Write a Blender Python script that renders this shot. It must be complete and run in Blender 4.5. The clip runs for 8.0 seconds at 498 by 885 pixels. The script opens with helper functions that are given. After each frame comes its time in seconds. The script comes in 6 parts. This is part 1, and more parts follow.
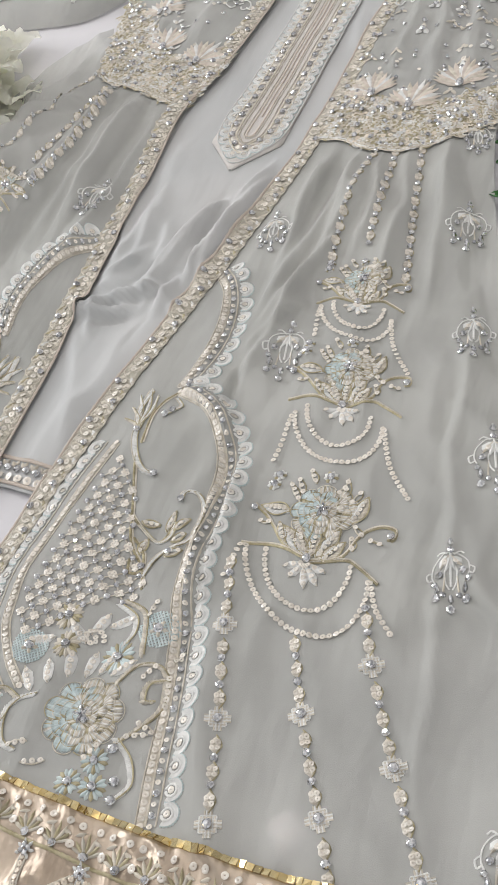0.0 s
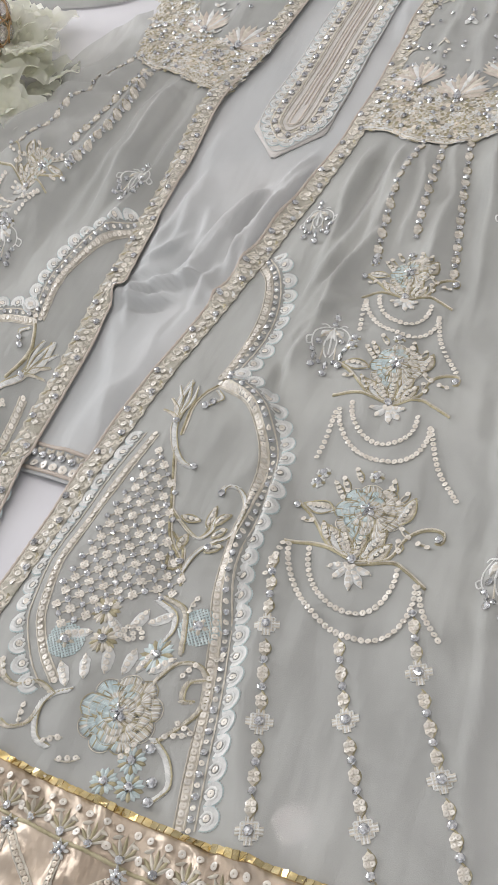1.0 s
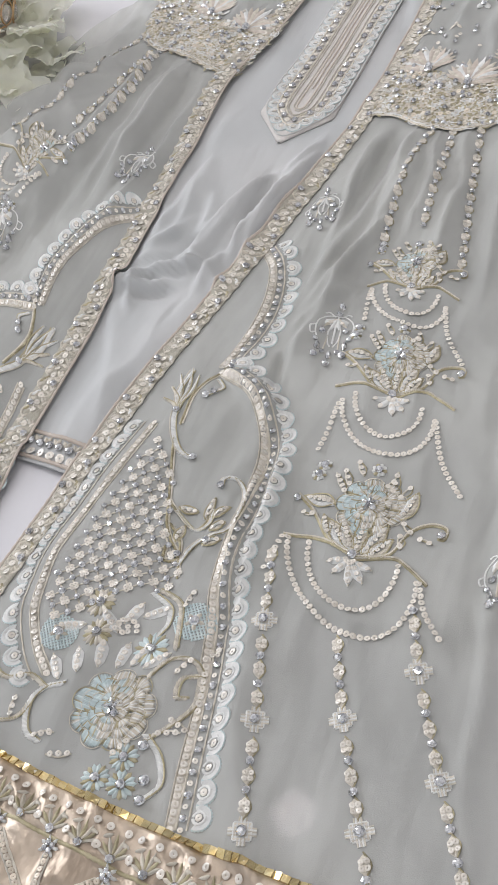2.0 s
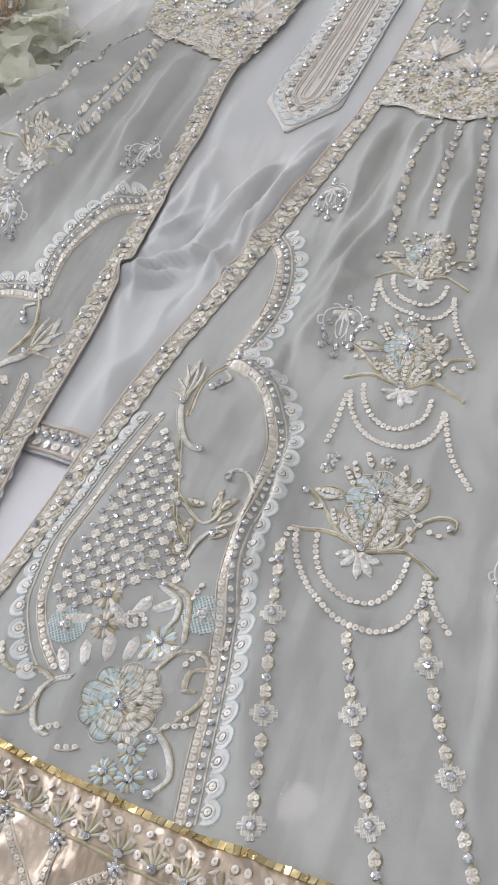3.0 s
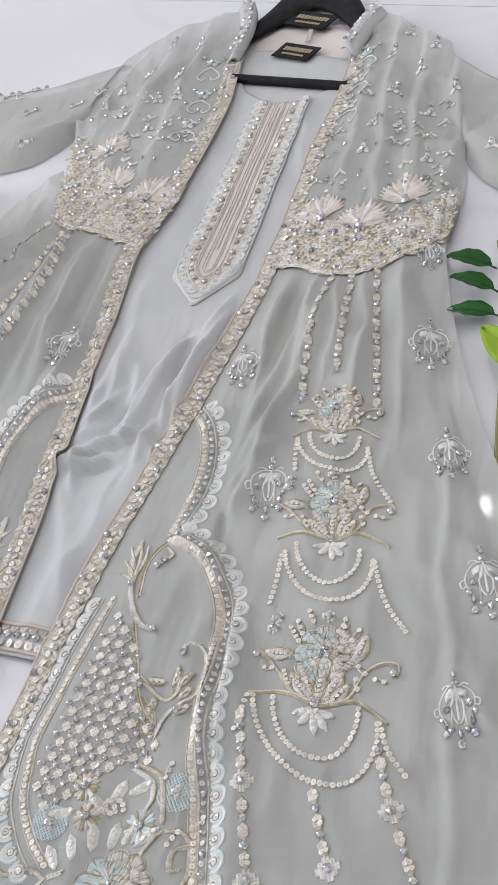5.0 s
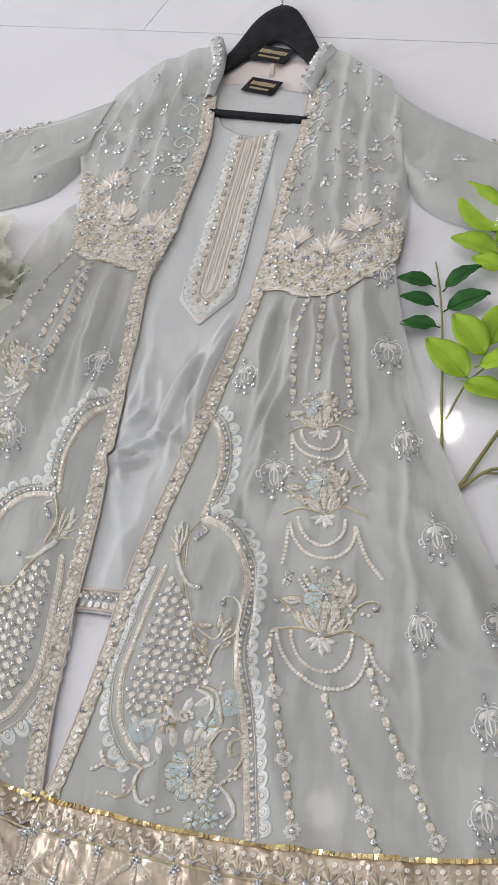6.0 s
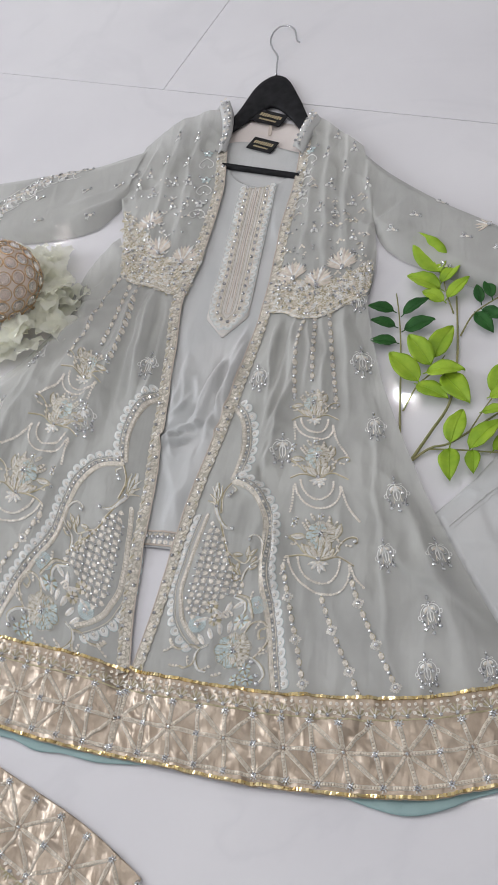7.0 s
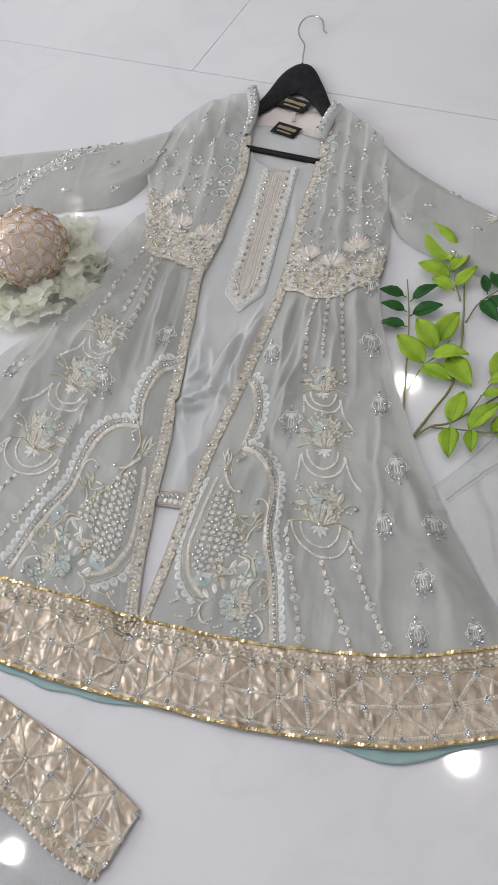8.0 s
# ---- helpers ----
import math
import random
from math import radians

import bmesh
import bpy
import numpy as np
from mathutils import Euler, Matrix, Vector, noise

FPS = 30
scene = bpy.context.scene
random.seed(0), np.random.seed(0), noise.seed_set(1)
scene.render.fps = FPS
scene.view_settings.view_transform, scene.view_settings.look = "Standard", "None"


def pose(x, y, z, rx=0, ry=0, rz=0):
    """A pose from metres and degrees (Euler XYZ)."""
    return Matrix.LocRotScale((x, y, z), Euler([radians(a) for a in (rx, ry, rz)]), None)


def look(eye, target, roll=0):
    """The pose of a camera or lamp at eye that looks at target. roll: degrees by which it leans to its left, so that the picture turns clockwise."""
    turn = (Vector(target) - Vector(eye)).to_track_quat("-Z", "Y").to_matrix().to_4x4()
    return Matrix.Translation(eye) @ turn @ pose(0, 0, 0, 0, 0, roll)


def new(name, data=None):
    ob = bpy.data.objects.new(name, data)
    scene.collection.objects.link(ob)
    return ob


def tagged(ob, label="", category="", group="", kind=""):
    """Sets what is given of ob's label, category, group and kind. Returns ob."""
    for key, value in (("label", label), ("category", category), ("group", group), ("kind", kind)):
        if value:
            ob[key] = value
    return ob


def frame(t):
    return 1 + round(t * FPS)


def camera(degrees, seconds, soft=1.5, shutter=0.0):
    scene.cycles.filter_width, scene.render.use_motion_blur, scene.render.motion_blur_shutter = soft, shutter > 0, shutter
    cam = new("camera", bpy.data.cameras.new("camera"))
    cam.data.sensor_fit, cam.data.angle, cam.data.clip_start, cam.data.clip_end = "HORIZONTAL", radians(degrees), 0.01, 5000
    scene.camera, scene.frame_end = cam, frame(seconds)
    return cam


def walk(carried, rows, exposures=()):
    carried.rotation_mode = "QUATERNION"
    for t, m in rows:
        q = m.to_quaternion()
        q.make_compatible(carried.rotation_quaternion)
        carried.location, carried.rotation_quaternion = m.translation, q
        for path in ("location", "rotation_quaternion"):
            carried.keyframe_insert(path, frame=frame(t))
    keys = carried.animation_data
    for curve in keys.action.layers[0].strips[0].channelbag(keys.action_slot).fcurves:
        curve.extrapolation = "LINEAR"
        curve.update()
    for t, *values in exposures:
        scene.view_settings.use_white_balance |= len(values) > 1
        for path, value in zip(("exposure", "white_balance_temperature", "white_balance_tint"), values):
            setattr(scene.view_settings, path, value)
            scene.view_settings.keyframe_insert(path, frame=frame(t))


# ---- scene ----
cam = camera(24.7, 8.0, soft=0.9)
PATH = [
    (0, (0.421, -0.795, 0.577), (-0.308, 0.394, -0.856), -18.3),
    (0.5, (0.407, -0.791, 0.569), (-0.326, 0.393, -0.867), -17.6),
    (1, (0.391, -0.789, 0.573), (-0.345, 0.381, -0.872), -17.0),
    (1.5, (0.391, -0.782, 0.566), (-0.351, 0.378, -0.885), -16.8),
    (3, (0.383, -0.775, 0.561), (-0.36, 0.361, -0.908), -16.9),
    (3.5, (0.395, -0.773, 0.581), (-0.348, 0.366, -0.886), -17.5),
    (4, (0.404, -0.764, 0.602), (-0.336, 0.446, -0.808), -19.3),
    (4.5, (0.413, -0.758, 0.614), (-0.308, 0.504, -0.759), -21.5),
    (4.7, (0.416, -0.761, 0.619), (-0.296, 0.519, -0.743), -21.8),
    (5.8, (0.458, -0.833, 0.778), (-0.191, 0.393, -0.663), -25.0),
    (6, (0.486, -0.889, 0.884), (-0.167, 0.292, -0.592), -26.7),
    (6.5, (0.54, -1.023, 1.141), (-0.093, 0.093, -0.393), -28.0),
    (7, (0.572, -1.149, 1.282), (-0.023, -0.02, -0.258), -26.0),
    (7.5, (0.578, -1.202, 1.329), (-0.015, -0.087, -0.222), -24.2),
    (8, (0.576, -1.221, 1.341), (-0.012, -0.112, -0.216), -22.9),
]
walk(cam, [(t, look(eye, target, roll)) for t, eye, target, roll in PATH],
     [(0.0, 0.22, 6700, 11), (1.5, 0.20, 6560, 12), (3.0, 0.20, 6370, 13), (4.7, 0.22, 6340, 13), (6.0, 0.15, 6500, 12), (6.6, 0.04, 6480, 12), (8.0, -0.02, 6500, 11)])

# ---- world, lamps, exposure ----
world = bpy.data.worlds.new("world")
scene.world = world
world.use_nodes = True
world.node_tree.nodes["Background"].inputs[0].default_value = (0.9, 0.95, 1.0, 1)
world.node_tree.nodes["Background"].inputs[1].default_value = 0.4
scene.view_settings.exposure = 0.0
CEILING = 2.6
# First five placed from their floor reflections; last three are unseen, added as fill.
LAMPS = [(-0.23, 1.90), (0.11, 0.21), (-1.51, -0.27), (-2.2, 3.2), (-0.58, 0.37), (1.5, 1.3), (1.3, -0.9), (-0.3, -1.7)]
LAMP_WATTS, FILL_WATTS = 5.0, 68.0


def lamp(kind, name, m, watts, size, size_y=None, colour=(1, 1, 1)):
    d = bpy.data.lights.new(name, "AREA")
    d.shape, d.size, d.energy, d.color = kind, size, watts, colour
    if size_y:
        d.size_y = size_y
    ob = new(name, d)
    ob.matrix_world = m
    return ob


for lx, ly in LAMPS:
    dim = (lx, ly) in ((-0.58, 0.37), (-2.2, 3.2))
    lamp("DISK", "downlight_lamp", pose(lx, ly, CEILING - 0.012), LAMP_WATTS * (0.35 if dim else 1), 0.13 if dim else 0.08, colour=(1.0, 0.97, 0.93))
# Two unseen fill lamps added in wall openings; the stronger lights from the west.
lamp("RECTANGLE", "unseen_fill_lamp", look((0.0, -2.93, 1.45), (0, 0, 1.2)), FILL_WATTS * 0.1, 4.2, 2.1, (0.93, 0.96, 1.0))
lamp("RECTANGLE", "unseen_fill_lamp", look((-3.43, 0.4, 1.45), (0, 0.1, 0.4)), FILL_WATTS, 1.7, 1.7, (0.93, 0.96, 1.0))


# ---- materials ----
def material(name, base, rough=0.5, metal=0.0, spec=0.5, second=None, scale=20.0, bump=0.0, bump_scale=400.0, sheen=0.0, crinkle=0.0, crinkle_scale=40.0,
             island=0.0, clear=0.0, trans=0.0, aniso=0.0, coat=0.0, glow_through=0.0):
    mat = bpy.data.materials.new(name)
    mat.use_nodes = True
    nt = mat.node_tree
    b = nt.nodes["Principled BSDF"]
    b.inputs["Base Color"].default_value = (*base, 1)
    b.inputs["Roughness"].default_value = rough
    b.inputs["Metallic"].default_value = metal
    b.inputs["Specular IOR Level"].default_value = spec
    b.inputs["Sheen Weight"].default_value = sheen
    b.inputs["Sheen Roughness"].default_value = 0.4
    b.inputs["Transmission Weight"].default_value = trans
    b.inputs["Anisotropic"].default_value = aniso
    b.inputs["Coat Weight"].default_value = coat
    geo = nt.nodes.new("ShaderNodeNewGeometry")
    if second:
        tex = nt.nodes.new("ShaderNodeTexNoise")
        tex.inputs["Scale"].default_value = scale
        tex.inputs["Detail"].default_value = 6
        nt.links.new(geo.outputs["Position"], tex.inputs["Vector"])
        ramp = nt.nodes.new("ShaderNodeMapRange")
        ramp.inputs["From Min"].default_value, ramp.inputs["From Max"].default_value = 0.35, 0.65
        nt.links.new(tex.outputs["Fac"], ramp.inputs["Value"])
        mix = nt.nodes.new("ShaderNodeMix")
        mix.data_type = "RGBA"
        mix.inputs["A"].default_value, mix.inputs["B"].default_value = (*base, 1), (*second, 1)
        nt.links.new(ramp.outputs["Result"], mix.inputs["Factor"])
        out = mix.outputs["Result"]
        if island:
            hsv = nt.nodes.new("ShaderNodeHueSaturation")
            rng = nt.nodes.new("ShaderNodeMapRange")
            rng.inputs["To Min"].default_value, rng.inputs["To Max"].default_value = 1 - island, 1 + island
            nt.links.new(geo.outputs["Random Per Island"], rng.inputs["Value"])
            nt.links.new(rng.outputs["Result"], hsv.inputs["Value"])
            nt.links.new(out, hsv.inputs["Color"])
            out = hsv.outputs["Color"]
        nt.links.new(out, b.inputs["Base Color"])
    if bump:
        grain = nt.nodes.new("ShaderNodeTexNoise")
        grain.inputs["Scale"].default_value = bump_scale
        grain.inputs["Detail"].default_value = 3
        nt.links.new(geo.outputs["Position"], grain.inputs["Vector"])
        bn = nt.nodes.new("ShaderNodeBump")
        bn.inputs["Strength"].default_value = bump
        bn.inputs["Distance"].default_value = 0.001
        nt.links.new(grain.outputs["Fac"], bn.inputs["Height"])
        nt.links.new(bn.outputs["Normal"], b.inputs["Normal"])
        if crinkle:
            # soft creases of the cloth, longer down the garment than across it
            stretch = nt.nodes.new("ShaderNodeMapping")
            stretch.inputs["Scale"].default_value = (1.0, 0.28, 1.0)
            stretch.inputs["Rotation"].default_value = (0, 0, radians(14))
            nt.links.new(geo.outputs["Position"], stretch.inputs["Vector"])
            cr = nt.nodes.new("ShaderNodeTexNoise")
            cr.inputs["Scale"].default_value, cr.inputs["Detail"].default_value, cr.inputs["Distortion"].default_value = crinkle_scale, 3.0, 0.25
            nt.links.new(stretch.outputs["Vector"], cr.inputs["Vector"])
            b2 = nt.nodes.new("ShaderNodeBump")
            b2.inputs["Strength"].default_value, b2.inputs["Distance"].default_value = crinkle, 0.02
            nt.links.new(cr.outputs["Fac"], b2.inputs["Height"])
            nt.links.new(b2.outputs["Normal"], bn.inputs["Normal"])
    if glow_through:
        t = nt.nodes.new("ShaderNodeBsdfTranslucent")
        t.inputs[0].default_value = (*base, 1)
        mx = nt.nodes.new("ShaderNodeMixShader")
        mx.inputs[0].default_value = glow_through
        nt.links.new(b.outputs[0], mx.inputs[1])
        nt.links.new(t.outputs[0], mx.inputs[2])
        nt.links.new(mx.outputs[0], nt.nodes["Material Output"].inputs[0])
    if clear:
        t = nt.nodes.new("ShaderNodeBsdfTransparent")
        mx = nt.nodes.new("ShaderNodeMixShader")
        mx.inputs[0].default_value = clear
        nt.links.new(b.outputs[0], mx.inputs[1])
        nt.links.new(t.outputs[0], mx.inputs[2])
        nt.links.new(mx.outputs[0], nt.nodes["Material Output"].inputs[0])
    return mat


CHIFFON = material("grey_chiffon", (0.438, 0.442, 0.418), 0.7, spec=0.13, second=(0.525, 0.526, 0.498), scale=9, bump=0.3, bump_scale=1500, sheen=0.25, clear=0.25, crinkle=0.42, crinkle_scale=24)
LINING = material("grey_lining", (0.47, 0.475, 0.465), 0.55, second=(0.53, 0.53, 0.52), scale=7, bump=0.2, bump_scale=900)
KAMEEZ = material("silver_silk", (0.465, 0.475, 0.475), 0.75, spec=0.16, second=(0.53, 0.53, 0.525), scale=8, bump=0.2, bump_scale=1300, sheen=0.25, crinkle=0.30, crinkle_scale=19)
BLUSH = material("blush_lining", (0.62, 0.56, 0.53), 0.45, second=(0.68, 0.62, 0.59), scale=12, bump=0.15, bump_scale=900)
TEAL = material("teal_cotton", (0.25, 0.37, 0.37), 0.7, second=(0.30, 0.42, 0.42), scale=15, bump=0.3, bump_scale=900)
SATIN = material("champagne_satin", (0.34, 0.270, 0.205), 0.36, metal=0.5, second=(0.50, 0.415, 0.33), scale=22, bump=0.3, bump_scale=300, sheen=0.2, crinkle=0.5, crinkle_scale=36)
THREAD = material("champagne_thread", (0.50, 0.455, 0.375), 0.6, second=(0.67, 0.625, 0.545), scale=160, bump=0.6, bump_scale=1600, island=0.18)
WHITE = material("white_thread", (0.62, 0.625, 0.61), 0.65, second=(0.76, 0.755, 0.73), scale=160, bump=0.6, bump_scale=1600, island=0.12)
BLUE = material("pale_blue_thread", (0.46, 0.55, 0.56), 0.65, second=(0.58, 0.65, 0.645), scale=160, bump=0.6, bump_scale=1600, island=0.15)
PEACH = material("peach_thread", (0.56, 0.48, 0.41), 0.6, second=(0.67, 0.60, 0.53), scale=160, bump=0.6, bump_scale=1600, island=0.15)
OLIVE = material("antique_gold_thread", (0.31, 0.27, 0.16), 0.5, metal=0.2, second=(0.47, 0.42, 0.28), scale=160, bump=0.6, bump_scale=1600, island=0.2)
SEQUIN = material("cream_sequin", (0.66, 0.60, 0.52), 0.25, spec=0.7, second=(0.80, 0.76, 0.69), scale=300, island=0.15, coat=0.5)
# Dark noise put into the crystal's colour stands in for facet sparkle.
GEM = material("crystal", (0.97, 0.96, 0.95), 0.05, metal=0.9, spec=0.9, second=(0.42, 0.43, 0.45), scale=420, island=0.25)
FOIL = material("gold_foil", (0.70, 0.52, 0.22), 0.2, metal=0.9, second=(0.85, 0.72, 0.42), scale=120, island=0.3)
CHAIN = material("champagne_chain", (0.60, 0.52, 0.42), 0.32, metal=0.25, second=(0.76, 0.69, 0.59), scale=200, island=0.15)
BLACK = material("black_lacquer", (0.008, 0.008, 0.009), 0.6, spec=0.12, second=(0.018, 0.018, 0.02), scale=60, bump=0.1, bump_scale=200)
STEEL = material("chrome", (0.62, 0.62, 0.63), 0.15, metal=1.0)
GOLD_INK = material("gold_ink", (0.42, 0.34, 0.2), 0.5)
LEAF = material("bright_leaf", (0.20, 0.34, 0.015), 0.5, spec=0.3, second=(0.31, 0.46, 0.03), scale=35, bump=0.3, bump_scale=350)
DARK_LEAF = material("dark_leaf", (0.010, 0.065, 0.010), 0.55, spec=0.25, second=(0.022, 0.105, 0.018), scale=40, bump=0.3, bump_scale=350)
STEM = material("olive_stem", (0.19, 0.20, 0.07), 0.6, second=(0.26, 0.24, 0.10), scale=60, bump=0.4, bump_scale=500)
PETAL = material("ivory_petal", (0.94, 0.94, 0.85), 0.6, second=(0.95, 0.95, 0.91), scale=30, bump=0.2, bump_scale=300, island=0.05, glow_through=0.65)
WIRE = material("rose_gold_wire", (0.60, 0.40, 0.22), 0.28, metal=1.0, second=(0.70, 0.50, 0.32), scale=100)
CRYSTAL = material("clear_crystal", (0.93, 0.84, 0.79), 0.05, spec=0.9, trans=0.85, second=(0.97, 0.95, 0.94), scale=50)
FROST = material("peach_glass", (0.88, 0.73, 0.63), 0.3, second=(0.93, 0.86, 0.81), scale=14)
PAINT = material("white_paint", (0.80, 0.80, 0.80), 0.6, second=(0.77, 0.77, 0.77), scale=3, bump=0.1, bump_scale=150)
GROUT = material("grout", (0.60, 0.60, 0.61), 0.8, second=(0.5, 0.5, 0.5), scale=60, bump=0.4, bump_scale=300)
GLASS = material("clear_glass", (1, 1, 1), 0.02, trans=1.0)


def marble():
    mat = material("polished_white_tile", (0.66, 0.65, 0.675), 0.05, spec=0.5, second=(0.71, 0.70, 0.72), scale=2.5)
    nt = mat.node_tree
    b = nt.nodes["Principled BSDF"]
    old = b.inputs["Base Color"].links[0].from_socket
    geo = nt.nodes.new("ShaderNodeNewGeometry")
    warp = nt.nodes.new("ShaderNodeTexNoise")
    warp.inputs["Scale"].default_value, warp.inputs["Detail"].default_value, warp.inputs["Distortion"].default_value = 1.6, 8, 1.5
    nt.links.new(geo.outputs["Position"], warp.inputs["Vector"])
    band = nt.nodes.new("ShaderNodeValToRGB")
    e = band.color_ramp.elements
    e[0].position, e[0].color = 0.47, (0, 0, 0, 1)
    e[1].position, e[1].color = 0.53, (0, 0, 0, 1)
    mid = band.color_ramp.elements.new(0.5)
    mid.color = (0.14, 0.14, 0.14, 1)
    nt.links.new(warp.outputs["Fac"], band.inputs["Fac"])
    mix = nt.nodes.new("ShaderNodeMix")
    mix.data_type = "RGBA"
    mix.inputs["B"].default_value = (0.52, 0.52, 0.55, 1)
    nt.links.new(band.outputs["Color"], mix.inputs["Factor"])
    nt.links.new(old, mix.inputs["A"])
    nt.links.new(mix.outputs["Result"], b.inputs["Base Color"])
    return mat


TILE = marble()


# ---- small tools ----
def mesh_of(name, verts, faces, mats, index=None, smooth=True):
    me = bpy.data.meshes.new(name)
    me.from_pydata(verts, [], faces)
    for m in mats:
        me.materials.append(m)
    if index is not None:
        me.polygons.foreach_set("material_index", index)
    me.polygons.foreach_set("use_smooth", [smooth] * len(faces))
    me.update()
    return me


def thing(name, x, y, z, label, category, group="", kind=""):
    ob = new(name)
    ob.location = (x, y, z)
    ob.empty_display_size = 0.02
    return tagged(ob, label, category, group, kind)


def part_mesh(name, me, parent, label=""):
    """Links a mesh given in world coordinates under a thing or part."""
    ob = new(name, me)
    ob.parent = parent
    base, up = Vector((0, 0, 0)), parent
    while up:
        base += up.location
        up = up.parent
    ob.location = -base
    if label:
        ob["label"] = label
    return ob


def part(name, bm, mat, parent, label=""):
    me = bpy.data.meshes.new(name)
    bm.to_mesh(me)
    bm.free()
    me.materials.append(mat)
    return part_mesh(name, me, parent, label)


def box(bm, cx, cy, cz, sx, sy, sz, turn=0.0, bevel=0.0):
    r = bmesh.ops.create_cube(bm, size=1, matrix=pose(cx, cy, cz, 0, 0, turn) @ Matrix.Diagonal((sx, sy, sz, 1)))
    if bevel:
        edges = list({e for v in r["verts"] for e in v.link_edges})
        bmesh.ops.bevel(bm, geom=edges, offset=bevel, segments=2, affect="EDGES")
    return bm


def spline(points, n):
    """n points spaced evenly along a smooth curve through the given ones."""
    p = [np.array(q, float) for q in points]
    p = [2 * p[0] - p[1]] + p + [2 * p[-1] - p[-2]]
    out = []
    for i in range(1, len(p) - 2):
        a, b, c, d = p[i - 1:i + 3]
        for k in range(16):
            t = k / 16
            out.append(0.5 * (2 * b + (c - a) * t + (2 * a - 5 * b + 4 * c - d) * t * t + (3 * b - a - 3 * c + d) * t ** 3))
    out.append(p[-2])
    out = np.array(out)
    s = np.r_[0, np.cumsum(np.linalg.norm(np.diff(out, axis=0), axis=1))]
    q = np.linspace(0, s[-1], n)
    return np.stack([np.interp(q, s, out[:, k]) for k in range(out.shape[1])], 1)


def length(pts):
    return float(np.sum(np.linalg.norm(np.diff(pts, axis=0), axis=1)))


def smooth(t):
    t = min(max(t, 0.0), 1.0)
    return t * t * (3 - 2 * t)


def wav(x, y, s, seed=0.0):
    return noise.noise(Vector((x * s, y * s, seed)))


class Sheet:
    """A cloth sheet between four curves: top and bottom run left to right, left and right run top to bottom."""

    def __init__(self, top, bottom, left, right, nu, nv):
        self.nu, self.nv = nu, nv
        t, b, l, r = spline(top, nu), spline(bottom, nu), spline(left, nv), spline(right, nv)
        u = np.linspace(0, 1, nu)[None, :, None]
        v = np.linspace(0, 1, nv)[:, None, None]
        self.xy = ((1 - v) * t[None] + v * b[None] + (1 - u) * l[:, None] + u * r[:, None]
                   - ((1 - u) * (1 - v) * t[0] + u * (1 - v) * t[-1] + (1 - u) * v * b[0] + u * v * b[-1]))

    def at(self, u, v):
        fu, fv = min(max(u, 0), 1) * (self.nu - 1), min(max(v, 0), 1) * (self.nv - 1)
        i, j = min(int(fu), self.nu - 2), min(int(fv), self.nv - 2)
        a, b = fu - i, fv - j
        g = self.xy
        return (1 - b) * ((1 - a) * g[j, i] + a * g[j, i + 1]) + b * ((1 - a) * g[j + 1, i] + a * g[j + 1, i + 1])

    def build(self, name, height, mat, parent, label="", thick=0.0008):
        verts, faces = [], []
        for j in range(self.nv):
            for i in range(self.nu):
                x, y = self.xy[j, i]
                verts.append((x, y, height(x, y, i / (self.nu - 1), j / (self.nv - 1))))
        for j in range(self.nv - 1):
            for i in range(self.nu - 1):
                a = j * self.nu + i
                faces.append((a, a + self.nu, a + self.nu + 1, a + 1))
        ob = part_mesh(name, mesh_of(name, verts, faces, [mat]), parent, label)
        if mat not in (CHIFFON,):
            m = ob.modifiers.new("thickness", "SOLIDIFY")
            m.thickness, m.offset = thick, -1
        return ob


# ---- room ----
TURN = -21.0
floor = tagged(new("floor"), "polished white marble-look porcelain floor tiles", "floor", kind="structure")
gm = bmesh.new()
box(gm, 0, 0.4, -0.022, 7.3, 7.1, 0.04)
part("grout_bed", gm, GROUT, floor)
TS, JOINT = 1.45, 0.0013
tile_bm = bmesh.new()
box(tile_bm, 0, 0, -0.006, TS - JOINT, TS - JOINT, 0.012, bevel=0.0002)
tile_me = bpy.data.meshes.new("tile")
tile_bm.to_mesh(tile_me)
tile_bm.free()
tile_me.materials.append(TILE)
for i in range(-4, 4):
    for j in range(-4, 4):
        c, s = math.cos(radians(TURN)), math.sin(radians(TURN))
        du, dv = (i + 0.5) * TS - 0.437 + (0.287 if j % 2 == 0 else 0.0), (j + 0.5) * TS + 0.547 - TS
        tx, ty = -0.0 + c * du - s * dv, c * dv + s * du
        if abs(tx) < 3.9 and -3.4 < ty < 4.2:
            t = new("tile", tile_me)
            t.parent = floor
            t.location = (tx, ty, 0)
            t.rotation_euler = (0, 0, radians(TURN))


def wall(name, cx, cy, sx, sy, opening=None):
    """A wall of the room, out of view; an opening is its width, foot and head."""
    bm = bmesh.new()
    h = CEILING
    if not opening:
        box(bm, cx, cy, h / 2, sx, sy, h)
    else:
        w, foot, head = opening
        along_x = sx > sy
        span = sx if along_x else sy
        side = (span - w) / 2
        for k in (-1, 1):
            off = k * (w + side) / 2
            box(bm, cx + (off if along_x else 0), cy + (0 if along_x else off), h / 2, side if along_x else sx, sy if along_x else side, h)
        box(bm, cx, cy, foot / 2, w if along_x else sx, sy if along_x else w, foot)
        box(bm, cx, cy, (h + head) / 2, w if along_x else sx, sy if along_x else w, h - head)
    me = bpy.data.meshes.new(name)
    bm.to_mesh(me)
    bm.free()
    me.materials.append(PAINT)
    return tagged(new(name, me), "plain white wall out of view, added to bounce light", "wall", kind="structure")


